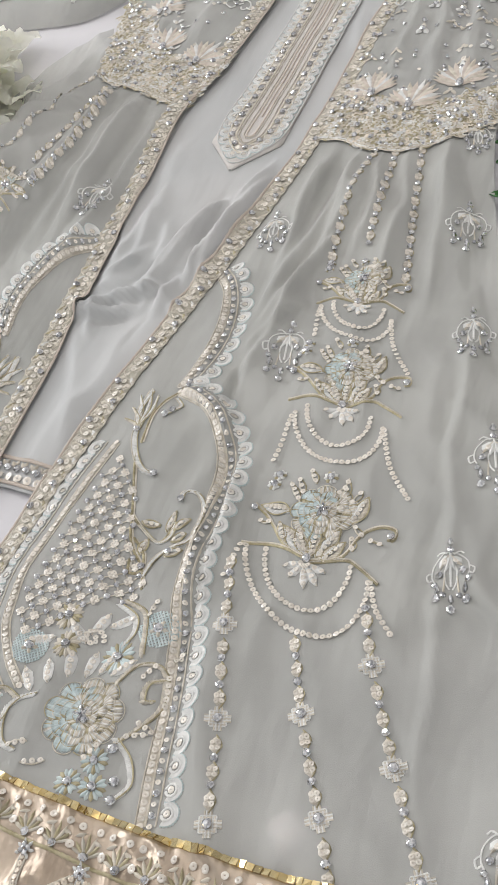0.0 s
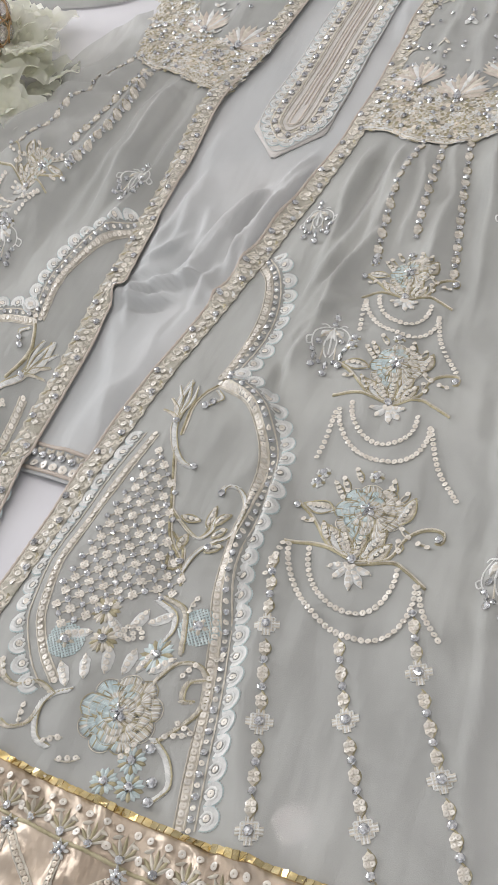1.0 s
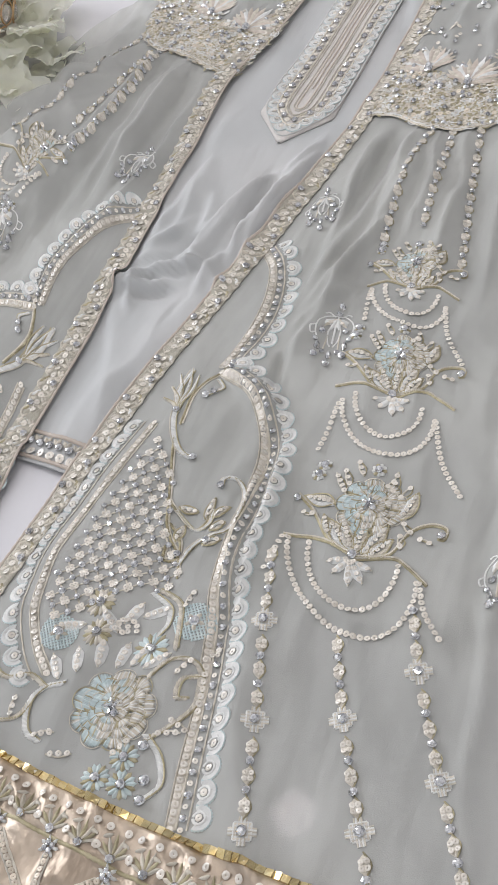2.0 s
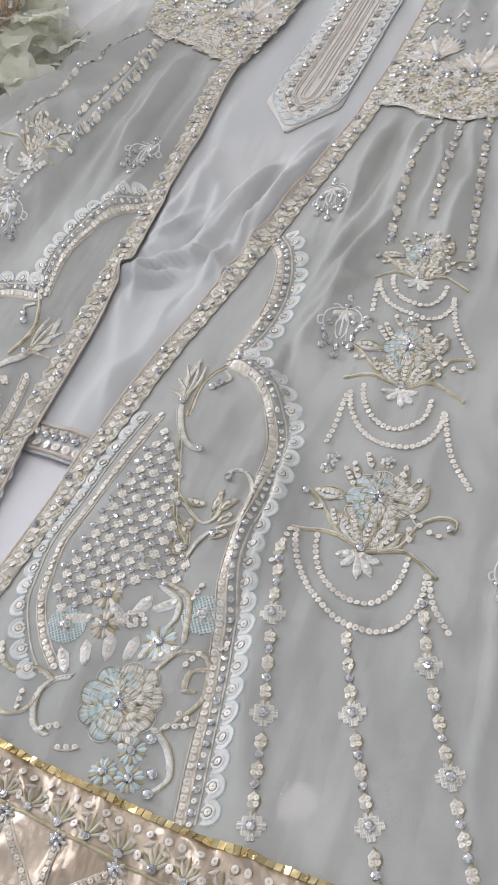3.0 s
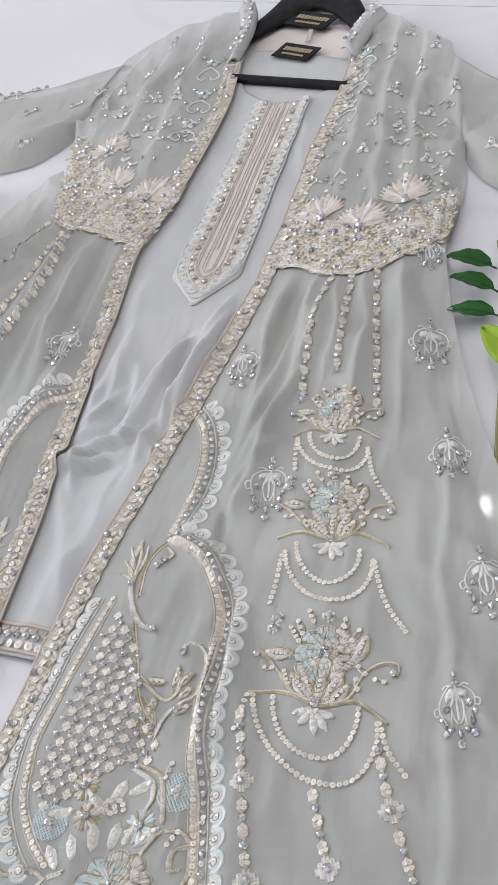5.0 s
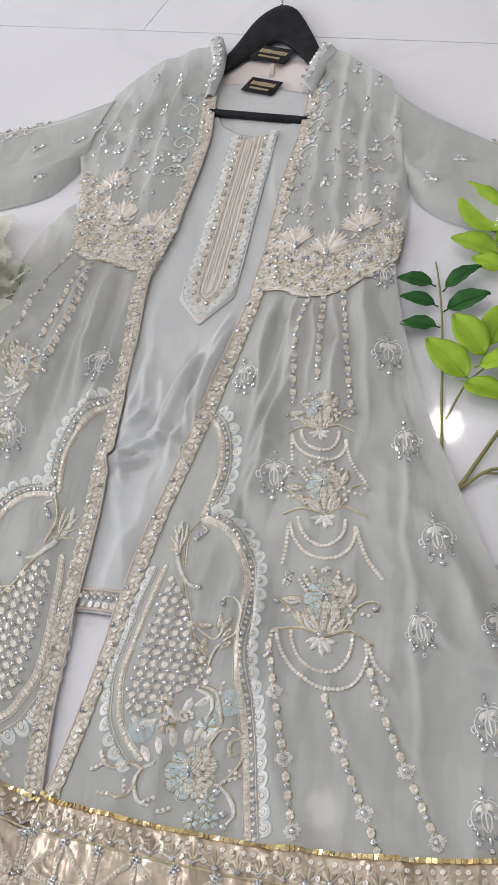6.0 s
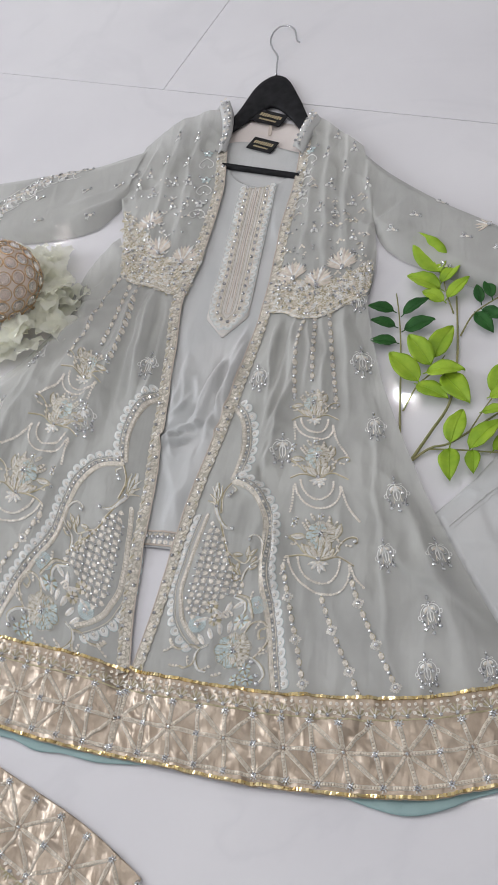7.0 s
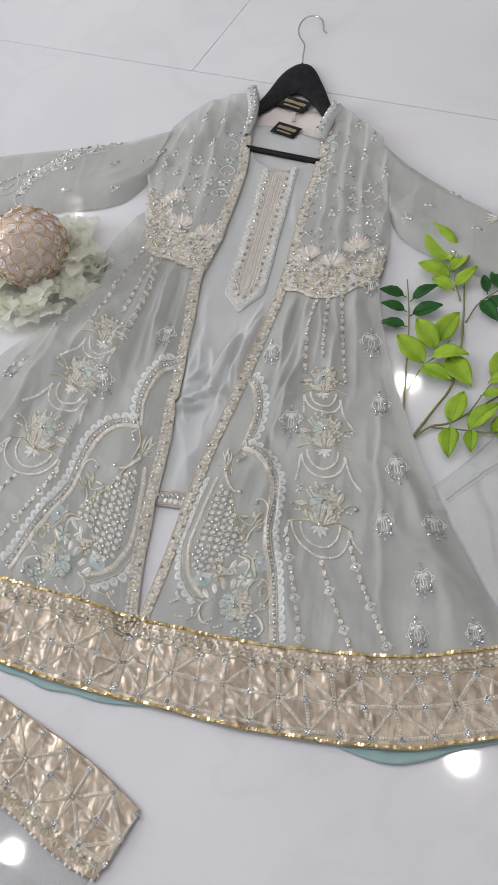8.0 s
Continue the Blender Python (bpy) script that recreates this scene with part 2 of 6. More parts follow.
# Walls out of view, added to bounce light; two openings hold the fill lamps.
wall("wall_north", 0, 3.85, 7.2, 0.2)
wall("wall_east", 3.6, 0.35, 0.2, 6.8)
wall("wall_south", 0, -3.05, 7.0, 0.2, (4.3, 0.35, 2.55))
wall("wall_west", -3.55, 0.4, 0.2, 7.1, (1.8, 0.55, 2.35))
cbm = bmesh.new()
box(cbm, 0, 0.4, CEILING + 0.05, 7.4, 7.2, 0.1)
cme = bpy.data.meshes.new("ceiling")
cbm.to_mesh(cme)
cbm.free()
cme.materials.append(PAINT)
tagged(new("ceiling", cme), "flat white painted ceiling with recessed downlights", "ceiling", kind="structure")
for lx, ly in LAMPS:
    d = thing("downlight", lx, ly, CEILING, "round recessed white ceiling downlight, switched on, three of eight added as fill", "downlight", "ceiling downlights")
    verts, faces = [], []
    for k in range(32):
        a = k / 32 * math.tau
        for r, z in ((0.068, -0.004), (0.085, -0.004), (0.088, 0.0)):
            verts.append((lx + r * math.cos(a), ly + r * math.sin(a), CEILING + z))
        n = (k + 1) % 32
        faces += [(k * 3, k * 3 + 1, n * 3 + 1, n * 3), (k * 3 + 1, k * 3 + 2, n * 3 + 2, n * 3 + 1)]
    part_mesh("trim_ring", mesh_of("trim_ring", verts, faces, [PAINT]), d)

# ---- the coat's outline and its folds ----
EDGE_R = [(0.098, 0.431), (0.095, 0.34), (0.082, 0.212), (0.075, 0.091), (0.064, 0.003), (0.049, -0.08), (0.030, -0.183), (0.007, -0.29), (-0.011, -0.391), (-0.024, -0.486), (-0.038, -0.567)]
EDGE_L = [(-0.043, 0.435), (-0.036, 0.33), (-0.047, 0.205), (-0.069, 0.089), (-0.066, -0.014), (-0.061, -0.111), (-0.058, -0.203), (-0.054, -0.289), (-0.055, -0.381), (-0.051, -0.486), (-0.041, -0.573)]
SIDE_R = [(0.243, 0.085), (0.241, 0.029), (0.272, -0.124), (0.323, -0.272), (0.358, -0.359), (0.41, -0.465), (0.451, -0.539), (0.482, -0.586)]
SIDE_L = [(-0.214, 0.245), (-0.247, 0.196), (-0.270, 0.127), (-0.277, 0.084), (-0.299, 0.036), (-0.345, -0.0235), (-0.408, -0.087), (-0.49, -0.22), (-0.565, -0.36)]
HEM_TOP_R = [(-0.038, -0.567), (-0.014, -0.577), (0.08, -0.595), (0.161, -0.606), (0.253, -0.613), (0.341, -0.613), (0.397, -0.606), (0.454, -0.593), (0.482, -0.586)]
HEM_TOP_L = [(-0.565, -0.36), (-0.47, -0.43), (-0.37, -0.48), (-0.269, -0.516), (-0.17, -0.54), (-0.082, -0.560), (-0.041, -0.573)]
HEM_BOT_R = [(-0.052, -0.686), (0.038, -0.701), (0.118, -0.716), (0.179, -0.723), (0.267, -0.73), (0.351, -0.731), (0.404, -0.721), (0.458, -0.709), (0.54, -0.686)]
HEM_BOT_L = [(-0.62, -0.47), (-0.47, -0.555), (-0.34, -0.61), (-0.227, -0.647), (-0.133, -0.671), (-0.044, -0.688)]
_sr, _sl = spline(SIDE_R + [(0.54, -0.686)], 60), spline(SIDE_L + [(-0.62, -0.47)], 60)


def side_gap(x, y):
    """Distance inside the coat's side seams, below the waist."""
    r = np.interp(-y, -_sr[:, 1], _sr[:, 0])
    l = np.interp(-y, -_sl[:, 1], _sl[:, 0])
    return min(r - x, x - l)


# folds of the coat: from, to, width and height
CREASES = [
    ((0.238, 0.205), (0.285, 0.240), 0.006, -0.006), ((0.245, 0.19), (0.30, 0.175), 0.006, 0.004), ((0.225, 0.33), (0.238, 0.23), 0.006, 0.004), ((-0.225, 0.348), (-0.175, 0.365), 0.005, -0.006), ((-0.235, 0.335), (-0.30, 0.31), 0.006, 0.004), ((-0.25, 0.36), (-0.36, 0.33), 0.008, 0.003),
    ((0.135, 0.02), (0.100, -0.20), 0.006, 0.0045), ((0.150, 0.01), (0.125, -0.13), 0.005, 0.004), ((0.175, 0.02), (0.185, -0.14), 0.005, 0.003),
    ((0.115, 0.02), (0.105, -0.10), 0.007, -0.003), ((0.20, 0.03), (0.225, -0.16), 0.006, 0.0025), ((0.075, -0.29), (0.112, -0.315), 0.006, 0.004),
    ((0.118, -0.30), (0.150, -0.50), 0.008, -0.003), ((0.135, -0.36), (0.150, -0.48), 0.005, 0.004), ((0.262, -0.18), (0.300, -0.55), 0.004, 0.002),
    ((-0.13, 0.10), (-0.145, -0.10), 0.008, 0.004), ((-0.15, 0.12), (-0.20, -0.10), 0.007, 0.004), ((-0.11, 0.09), (-0.115, -0.12), 0.007, -0.003),
    ((-0.19, 0.13), (-0.26, -0.04), 0.008, 0.004), ((-0.235, 0.12), (-0.33, -0.08), 0.010, 0.004), ((-0.30, -0.03), (-0.37, -0.30), 0.010, 0.003),
    ((0.16, -0.42), (0.19, -0.60), 0.010, 0.002), ((0.33, -0.36), (0.40, -0.58), 0.012, 0.003), ((0.30, -0.42), (0.46, -0.53), 0.008, 0.0035),
    ((0.130, -0.006), (0.128, -0.093), 0.004, 0.0035), ((0.134, -0.120), (0.107, -0.206), 0.004, 0.0035), ((0.123, -0.158), (0.111, -0.273), 0.005, 0.004), ((0.105, -0.268), (0.109, -0.314), 0.004, -0.004),
    ((0.106, -0.304), (0.120, -0.324), 0.004, 0.004), ((0.124, -0.384), (0.136, -0.453), 0.004, 0.0035), ((0.107, -0.240), (0.132, -0.194), 0.004, 0.003), ((-0.098, 0.083), (-0.098, -0.111), 0.004, 0.0035),
    ((-0.124, 0.086), (-0.128, -0.080), 0.004, 0.0035), ((-0.151, 0.108), (-0.172, -0.046), 0.004, 0.0035), ((0.10, -0.011), (0.10, -0.157), 0.004, 0.003), ((0.1555, -0.008), (0.153, -0.120), 0.004, 0.003),
    ((0.15, 0.42), (0.165, 0.13), 0.008, 0.003), ((0.185, 0.40), (0.195, 0.16), 0.007, 0.003), ((0.125, 0.40), (0.13, 0.15), 0.007, 0.003),
    ((-0.10, 0.50), (-0.105, 0.22), 0.007, 0.003), ((-0.14, 0.50), (-0.155, 0.25), 0.008, 0.003), ((-0.18, 0.46), (-0.20, 0.33), 0.007, 0.003),
]
KAMEEZ_CREASES = [
    ((0.045, -0.02), (0.024, -0.150), 0.005, 0.006), ((0.030, -0.05), (0.012, -0.170), 0.006, -0.005), ((0.024, -0.145), (0.004, -0.225), 0.006, 0.005),
    ((-0.06, -0.205), (-0.01, -0.195), 0.005, 0.006), ((-0.05, -0.175), (-0.005, -0.16), 0.006, 0.004), ((-0.02, -0.10), (0.0, -0.19), 0.007, 0.005),
    ((0.01, -0.185), (0.028, -0.20), 0.005, 0.004), ((-0.03, -0.12), (-0.05, -0.165), 0.007, 0.003), ((-0.05, 0.02), (-0.03, -0.08), 0.012, 0.003),
    ((0.0, -0.23), (-0.03, -0.36), 0.012, 0.003), ((0.06, 0.32), (0.07, 0.20), 0.008, 0.002), ((0.02, -0.06), (-0.015, -0.13), 0.006, 0.004),
    ((0.050, -0.041), (0.021, -0.149), 0.0035, 0.005), ((0.034, -0.051), (0.0, -0.114), 0.0035, 0.004), ((0.018, -0.122), (0.007, -0.187), 0.0035, 0.005), ((-0.053, -0.199), (-0.002, -0.174), 0.0032, 0.006),
    ((-0.049, -0.160), (-0.029, -0.141), 0.004, 0.004), ((0.013, -0.072), (-0.017, -0.161), 0.004, 0.005), ((-0.071, -0.045), (-0.051, -0.140), 0.005, 0.003), ((-0.050, -0.199), (-0.026, -0.193), 0.003, -0.005),
    ((0.0145, -0.161), (0.009, -0.199), 0.003, 0.005), ((0.037, -0.080), (0.034, -0.175), 0.004, 0.004), ((-0.040, -0.077), (-0.040, -0.134), 0.005, 0.003),
    ((0.036, -0.03), (-0.002, -0.150), 0.0055, 0.005), ((0.012, -0.06), (-0.022, -0.155), 0.005, -0.004), ((-0.03, -0.185), (0.006, -0.172), 0.004, 0.005), ((-0.052, -0.19), (-0.035, -0.225), 0.004, 0.004),
    ((0.02, -0.16), (0.0, -0.235), 0.0045, -0.004), ((-0.045, -0.23), (-0.01, -0.33), 0.010, 0.003), ((-0.04, -0.05), (-0.055, -0.14), 0.006, 0.004), ((-0.015, -0.205), (-0.04, -0.215), 0.0035, -0.004),
]


def fold(x, y, creases):
    """Creases: sharp on one flank, soft on the other, fading at their ends."""
    z = 0.0
    for (ax, ay), (bx, by), w, h in creases:
        dx, dy = bx - ax, by - ay
        ll = dx * dx + dy * dy
        t = ((x - ax) * dx + (y - ay) * dy) / ll
        if -0.3 < t < 1.3:
            d = ((x - ax) * dy - (y - ay) * dx) / math.sqrt(ll)
            if abs(d) < 6 * w + 0.01:
                d += 0.008 * wav(x, y, 16, ax * 9)
                k = d / (w * 0.7) if d > 0 else d / (w * 2.0)
                z += h * math.exp(-abs(k) ** 1.5) * smooth((t + 0.3) / 0.4) * smooth((1.3 - t) / 0.5)
    return z


_er, _el = spline(EDGE_R, 60), spline(EDGE_L, 60)


def front_gap(x, y):
    """Distance from the nearer front edge, into the cloth."""
    r = x - np.interp(-y, -_er[:, 1], _er[:, 0])
    l = np.interp(-y, -_el[:, 1], _el[:, 0]) - x
    return max(r, l)


def coat_height(x, y):
    z = 0.0155 + 2.1 * fold(x, y, CREASES) + (1.4 * fold(x, y, KAMEEZ_CREASES) * smooth((0.035 - abs(x)) / 0.03 + 1) if -0.39 < y < 0.35 and abs(x) < 0.075 else 0.0) + 0.0022 * wav(x, y, 9) + 0.001 * wav(x, y, 24, 3)
    # long soft pleats that run down the cloth
    lean = -0.25 * x
    z += 0.0068 * (0.22 - abs(noise.noise(Vector(((x + lean * (0.1 - y)) * 30, y * 4.5, 11))))) * (1.0 if y < 0.1 else 0.7)
    z += 0.0050 * (0.2 - abs(noise.noise(Vector((x * 26 + y * 12, y * 15 - x * 9, 13)))))
    if y < 0.1:
        g = math.hypot(x - (0.15 if x > 0 else -0.14), y - 0.03)
        a = math.atan2(x - (0.15 if x > 0 else -0.14), 0.10 - y)
        z += 0.0050 * math.sin(a * 17 + 3 * wav(x, y, 5)) * smooth((0.42 - g) / 0.36) * smooth((g - 0.03) / 0.09)
        z = 0.003 + (z - 0.003) * smooth(side_gap(x, y) / 0.045 + 0.05)
        hem = np.interp(x, [-0.6, -0.27, -0.05, 0.16, 0.34, 0.55], [-0.40, -0.647, -0.686, -0.722, -0.731, -0.68])
        z *= 0.35 + 0.65 * smooth((y - hem) / 0.10)
    seam = np.interp(x, [-0.2, -0.115, -0.05, 0.08, 0.139, 0.21, 0.245], [0.15, 0.106, 0.08, 0.03, 0.008, 0.03, 0.06])
    if -0.2 < x < 0.235:
        z = 0.0150 + (z - 0.0150) * (0.22 + 0.78 * smooth((abs(y - seam - 0.03) - 0.02) / 0.06))
    if y < 0.44:
        low = kameez_height(x, y) + 0.0026 if y > -0.37 else 0.0042 + 0.0054 * smooth((y + 0.42) / 0.05)
        k = smooth(front_gap(x, y) / 0.06 + 0.12)
        z = max(low, low + (z - low) * k) if y > -0.39 else low + (z - low) * k
    return z


class Relief:
    """Heights of a cloth, worked out once on a fine grid and read between its nodes."""

    def __init__(self, height, step=0.0028):
        self.height, self.step, self.node = height, step, {}

    def at(self, i, j):
        k = (i, j)
        if k not in self.node:
            self.node[k] = self.height(i * self.step, j * self.step)
        return self.node[k]

    def __call__(self, x, y, u=0, v=0):
        fx, fy = x / self.step, y / self.step
        i, j = math.floor(fx), math.floor(fy)
        a, b = fx - i, fy - j
        return (1 - b) * ((1 - a) * self.at(i, j) + a * self.at(i + 1, j)) + b * ((1 - a) * self.at(i, j + 1) + a * self.at(i + 1, j + 1))


def kameez_height(x, y):
    return 0.0070 + 1.5 * fold(x, y, KAMEEZ_CREASES) + 0.0016 * wav(x, y, 11, 7) + 0.0014 * noise.noise(Vector((x * 30 + y * 12, y * 16, 19))) - 0.003 * smooth((-0.30 - y) / 0.08)


coat_z, kameez_z = Relief(coat_height), Relief(kameez_height)


# ---- embroidery stitches ----
LOOSE = {"sequin": 0, "crystal": 0}


def piece_meshes():
    """A sequin and a crystal of unit radius."""
    n, v = 10, []
    for rr, z in ((1, 0.0), (0.6, 0.2), (0.17, 0.0)):
        v += [(rr * math.cos(k / n * math.tau), rr * math.sin(k / n * math.tau), z) for k in range(n)]
    f = [(q * n + k, q * n + (k + 1) % n, (q + 1) * n + (k + 1) % n, (q + 1) * n + k) for q in (0, 1) for k in range(n)]
    seq = mesh_of("sequin", v, f, [SEQUIN])
    n, v = 8, []
    for rr, z, off in ((0.9, 0, 0), (1.02, 0.35, 0), (0.72, 0.75, 0.39), (0.4, 0.95, 0)):
        v += [(rr * math.cos(k / n * math.tau + off), rr * math.sin(k / n * math.tau + off), z) for k in range(n)]
    f = [(q * n + k, q * n + (k + 1) % n, (q + 1) * n + (k + 1) % n, (q + 1) * n + k) for q in range(3) for k in range(n)] + [tuple(3 * n + k for k in range(n))]
    return {"sequin": seq, "crystal": mesh_of("crystal", v, f, [GEM], smooth=False)}


PIECES = piece_meshes()


class Stitch:
    """Collects embroidery in flat coordinates, laid on a cloth's surface when it is made."""

    def __init__(self, surf, flat=None, flip=False, single=False):
        self.surf, self.flat, self.flip = surf, flat, flip
        self.layer, self.single, self.loose = {}, single, []

    def add(self, mat, verts, faces):
        v, f = self.layer.setdefault(mat, ([], []))
        n = len(v)
        v += verts
        f += [tuple(n + i for i in q) for q in faces]

    def sequin(self, x, y, r=0.0029, mat=None, h=0.0012, n=8):
        if self.single and not mat and LOOSE["sequin"] < 300:
            LOOSE["sequin"] += 1
            self.loose.append(("sequin", x, y, r, h))
            return
        tx, ty = random.uniform(-0.3, 0.3), random.uniform(-0.3, 0.3)
        vs = []
        for rr, z in ((r, 0.0), (r * 0.6, 0.0005), (r * 0.17, 0.0)):
            for k in range(n):
                a = k / n * math.tau
                px, py = rr * math.cos(a), rr * math.sin(a)
                vs.append((x + px, y + py, h + z + tx * px + ty * py))
        fs = [(q * n + k, q * n + (k + 1) % n, (q + 1) * n + (k + 1) % n, (q + 1) * n + k) for q in (0, 1) for k in range(n)]
        self.add(mat or SEQUIN, vs, fs)

    def gem(self, x, y, r=0.0032, h=0.0006):
        if self.single and LOOSE["crystal"] < 300:
            LOOSE["crystal"] += 1
            self.loose.append(("crystal", x, y, r, h))
            return
        n, a0 = 7, random.random()
        vs = [(x + rr * math.cos(a0 + k / n * math.tau + off), y + rr * math.sin(a0 + k / n * math.tau + off), h + z)
              for rr, z, off in ((r, 0, 0), (r * 1.02, r * 0.35, 0), (r * 0.72, r * 0.75, 0.22), (r * 0.34, r * 0.95, 0)) for k in range(n)]
        fs = [(q * n + k, q * n + (k + 1) % n, (q + 1) * n + (k + 1) % n, (q + 1) * n + k) for q in range(3) for k in range(n)]
        fs.append(tuple(3 * n + k for k in range(n)))
        self.add(GEM, vs, fs)

    def petal(self, x, y, ang, ln, w, mat, h=0.0014, base=0.0003, notch=0.0):
        c, s = math.cos(ang), math.sin(ang)
        prof = [(0, 0.12, 0.3), (0.2, 0.62, 0.9), (0.45, 1.0, 1.0), (0.7, 0.82, 0.9), (0.9, 0.42, 0.6), (1.0, 0.03, 0.1)]
        vs = []
        for i, (t, k, z) in enumerate(prof):
            jag = 1 + (0.22 if i % 2 else -0.05)
            for q, zz in ((-1, 0.0), (-0.45, 0.85), (0, 0.62 if notch else 1.0), (0.45, 0.85), (1, 0.0)):
                px, py = t * ln, q * k * w / 2 * (jag if abs(q) == 1 else 1)
                vs.append((x + c * px - s * py, y + s * px + c * py, base + h * z * zz))
        fs = [(i * 5 + k, (i + 1) * 5 + k, (i + 1) * 5 + k + 1, i * 5 + k + 1) for i in range(5) for k in range(4)]
        self.add(mat, vs, fs)

    def cord(self, pts, r, mat, base=0.0003, n=None, taper=0.0, flat=0.6):
        if r >= 0.00105 and mat in (WHITE, OLIVE, BLUE) and n is None:
            self.satin(pts, max(r, 0.0015) * 1.05, mat, 0.95 if mat is not OLIVE else 0.5, base)
            return
        p = spline(pts, n or max(4, int(length(np.array(pts)) / min(r * 1.1, 0.0014))))
        t = np.gradient(p, axis=0)
        t /= np.linalg.norm(t, axis=1)[:, None] + 1e-9
        vs = []
        for i, ((x, y), (dx, dy)) in enumerate(zip(p, t)):
            f = i / (len(p) - 1)
            rr = r * (1 + (0.16 if i % 2 else -0.14)) * (1 - taper * f)
            for q, z in ((-1, 0), (-0.6, 0.8), (0.1, 1.05), (0.7, 0.7), (1, 0)):
                vs.append((x - dy * q * rr, y + dx * q * rr, base + z * flat * rr * (1.25 if i % 2 else 0.85)))
        fs = [(i * 5 + k, i * 5 + k + 1, i * 5 + k + 6, i * 5 + k + 5) for i in range(len(p) - 1) for k in range(4)]
        self.add(mat, vs, fs)

    def satin(self, pts, w, mat, lean=0.9, base=0.0003):
        """A line of close slanting stitches of width 2w."""
        p = spline(pts, max(4, int(length(spline(pts, 30)) / 0.00135)))
        t = np.gradient(p, axis=0)
        for i, ((x, y), (dx, dy)) in enumerate(zip(p, t)):
            a = math.atan2(dy, dx) + lean + random.uniform(-0.12, 0.12)
            k = w * random.uniform(0.85, 1.1)
            self.petal(x - k * math.cos(a), y - k * math.sin(a), a, 2 * k, 0.0019, mat, h=0.0009, base=base)

    def scallop(self, x, y, ang, r, mat=None):
        """A round lace scallop: a ribbed half-round of stitches about an open eyelet with a sequin."""
        n = 32
        vs, rim = [], []
        for k in range(n + 1):
            a = ang + (k / n - 0.5) * math.radians(236)
            c, sn = math.cos(a), math.sin(a)
            up = 0.0007 if k % 2 else 0.0001
            for f, z in ((0.46, 0.0004), (0.60, 0.0004 + up), (0.86, 0.0004 + up), (0.99 if k % 2 else 0.92, 0.0002)):
                vs.append((x + f * r * c, y + f * r * sn, z))
        for m, bands in ((mat or WHITE, (0, 1)), (BLUE, (2,))):
            self.add(m, vs, [(k * 4 + b, k * 4 + b + 1, k * 4 + b + 5, k * 4 + b + 4) for k in range(n) for b in bands])
        ring = [(x + 0.44 * r * math.cos(ang + q), y + 0.44 * r * math.sin(ang + q)) for q in (-3.0, -2.0, -1.0, 0, 1.0, 2.0, 3.0)]
        self.cord(ring, r * 0.11, mat or WHITE, base=0.0007, n=17)
        self.sequin(x, y, r * 0.27, h=0.0012)

    def chain(self, pts, r=0.0027, step=0.0047, mat=None):
        p = spline(pts, max(2, int(length(spline(pts, 40)) / step)))
        for x, y in p:
            self.sequin(x, y, r, mat)

    def make(self, name, parent, label="", kind=""):
        """The motif as one part; its sequins and crystals are parts of it."""
        def mesh(nm, mats):
            verts, faces, idx = [], [], []
            for i, m in enumerate(mats):
                v, f = self.layer[m]
                n = len(verts)
                for x, y, h in v:
                    if self.flat is not None:
                        x, y = self.flat(x, y)
                    verts.append((x, y, self.surf(x, y) + h))
                faces += [tuple(n + k for k in (q[::-1] if self.flip else q)) for q in f]
                idx += [i] * len(f)
            return mesh_of(nm, verts, faces, mats, idx, smooth=GEM not in mats and FOIL not in mats)
        thread = [m for m in self.layer if m not in (SEQUIN, GEM, FOIL)]
        rest = [(m, n) for m, n in ((SEQUIN, "sequin_work"), (GEM, "crystal_work"), (FOIL, "foil_work")) if m in self.layer]
        if thread:
            top = part_mesh(name, mesh(name, thread), parent, label)
        else:
            m, n = rest.pop(0)
            top = part_mesh(name, mesh(name, [m]), parent, label)
        if kind:
            top["kind"] = kind
        for m, n in rest:
            part_mesh(n, mesh(n, [m]), top)["kind"] = "stuff"
        for kind, x, y, r, h in self.loose:
            ob = part_mesh(kind, PIECES[kind], top)
            ob.location += Vector((x, y, self.surf(x, y) + h))
            ob.scale = (r, r, r)
            ob.rotation_euler = (random.uniform(-0.25, 0.25), random.uniform(-0.25, 0.25), random.uniform(0, 6))
        return top


def mirror(x, y):
    """The coat's right front onto its left front, as it lies."""
    return -1.1067 * x + 0.1393 * y + 0.0065, 0.7086 * x + 1.0182 * y - 0.0013


SIDES = [dict(surf=coat_z, single=True), dict(surf=coat_z, flat=mirror, flip=True)]

# ---- the coat ----
coat = thing("embroidered_coat", 0.1, -0.3, 0.0, "long grey chiffon coat, cream embroidery, satin hem, laid on floor", "coat")
skirt_r = Sheet([(0.066, 0.05), (0.083, 0.045), (0.138, 0.035), (0.192, 0.05), (0.243, 0.085)], HEM_TOP_R, [(0.069, 0.05)] + EDGE_R[4:], SIDE_R, 150, 200)
skirt_r.build("right_skirt_panel", coat_z, CHIFFON, coat)
skirt_l = Sheet([(-0.214, 0.245), (-0.185, 0.175), (-0.13, 0.135), (-0.069, 0.105)], HEM_TOP_L, SIDE_L, [(-0.069, 0.105)] + EDGE_L[4:], 150, 170)
skirt_l.build("left_skirt_panel", coat_z, CHIFFON, coat)
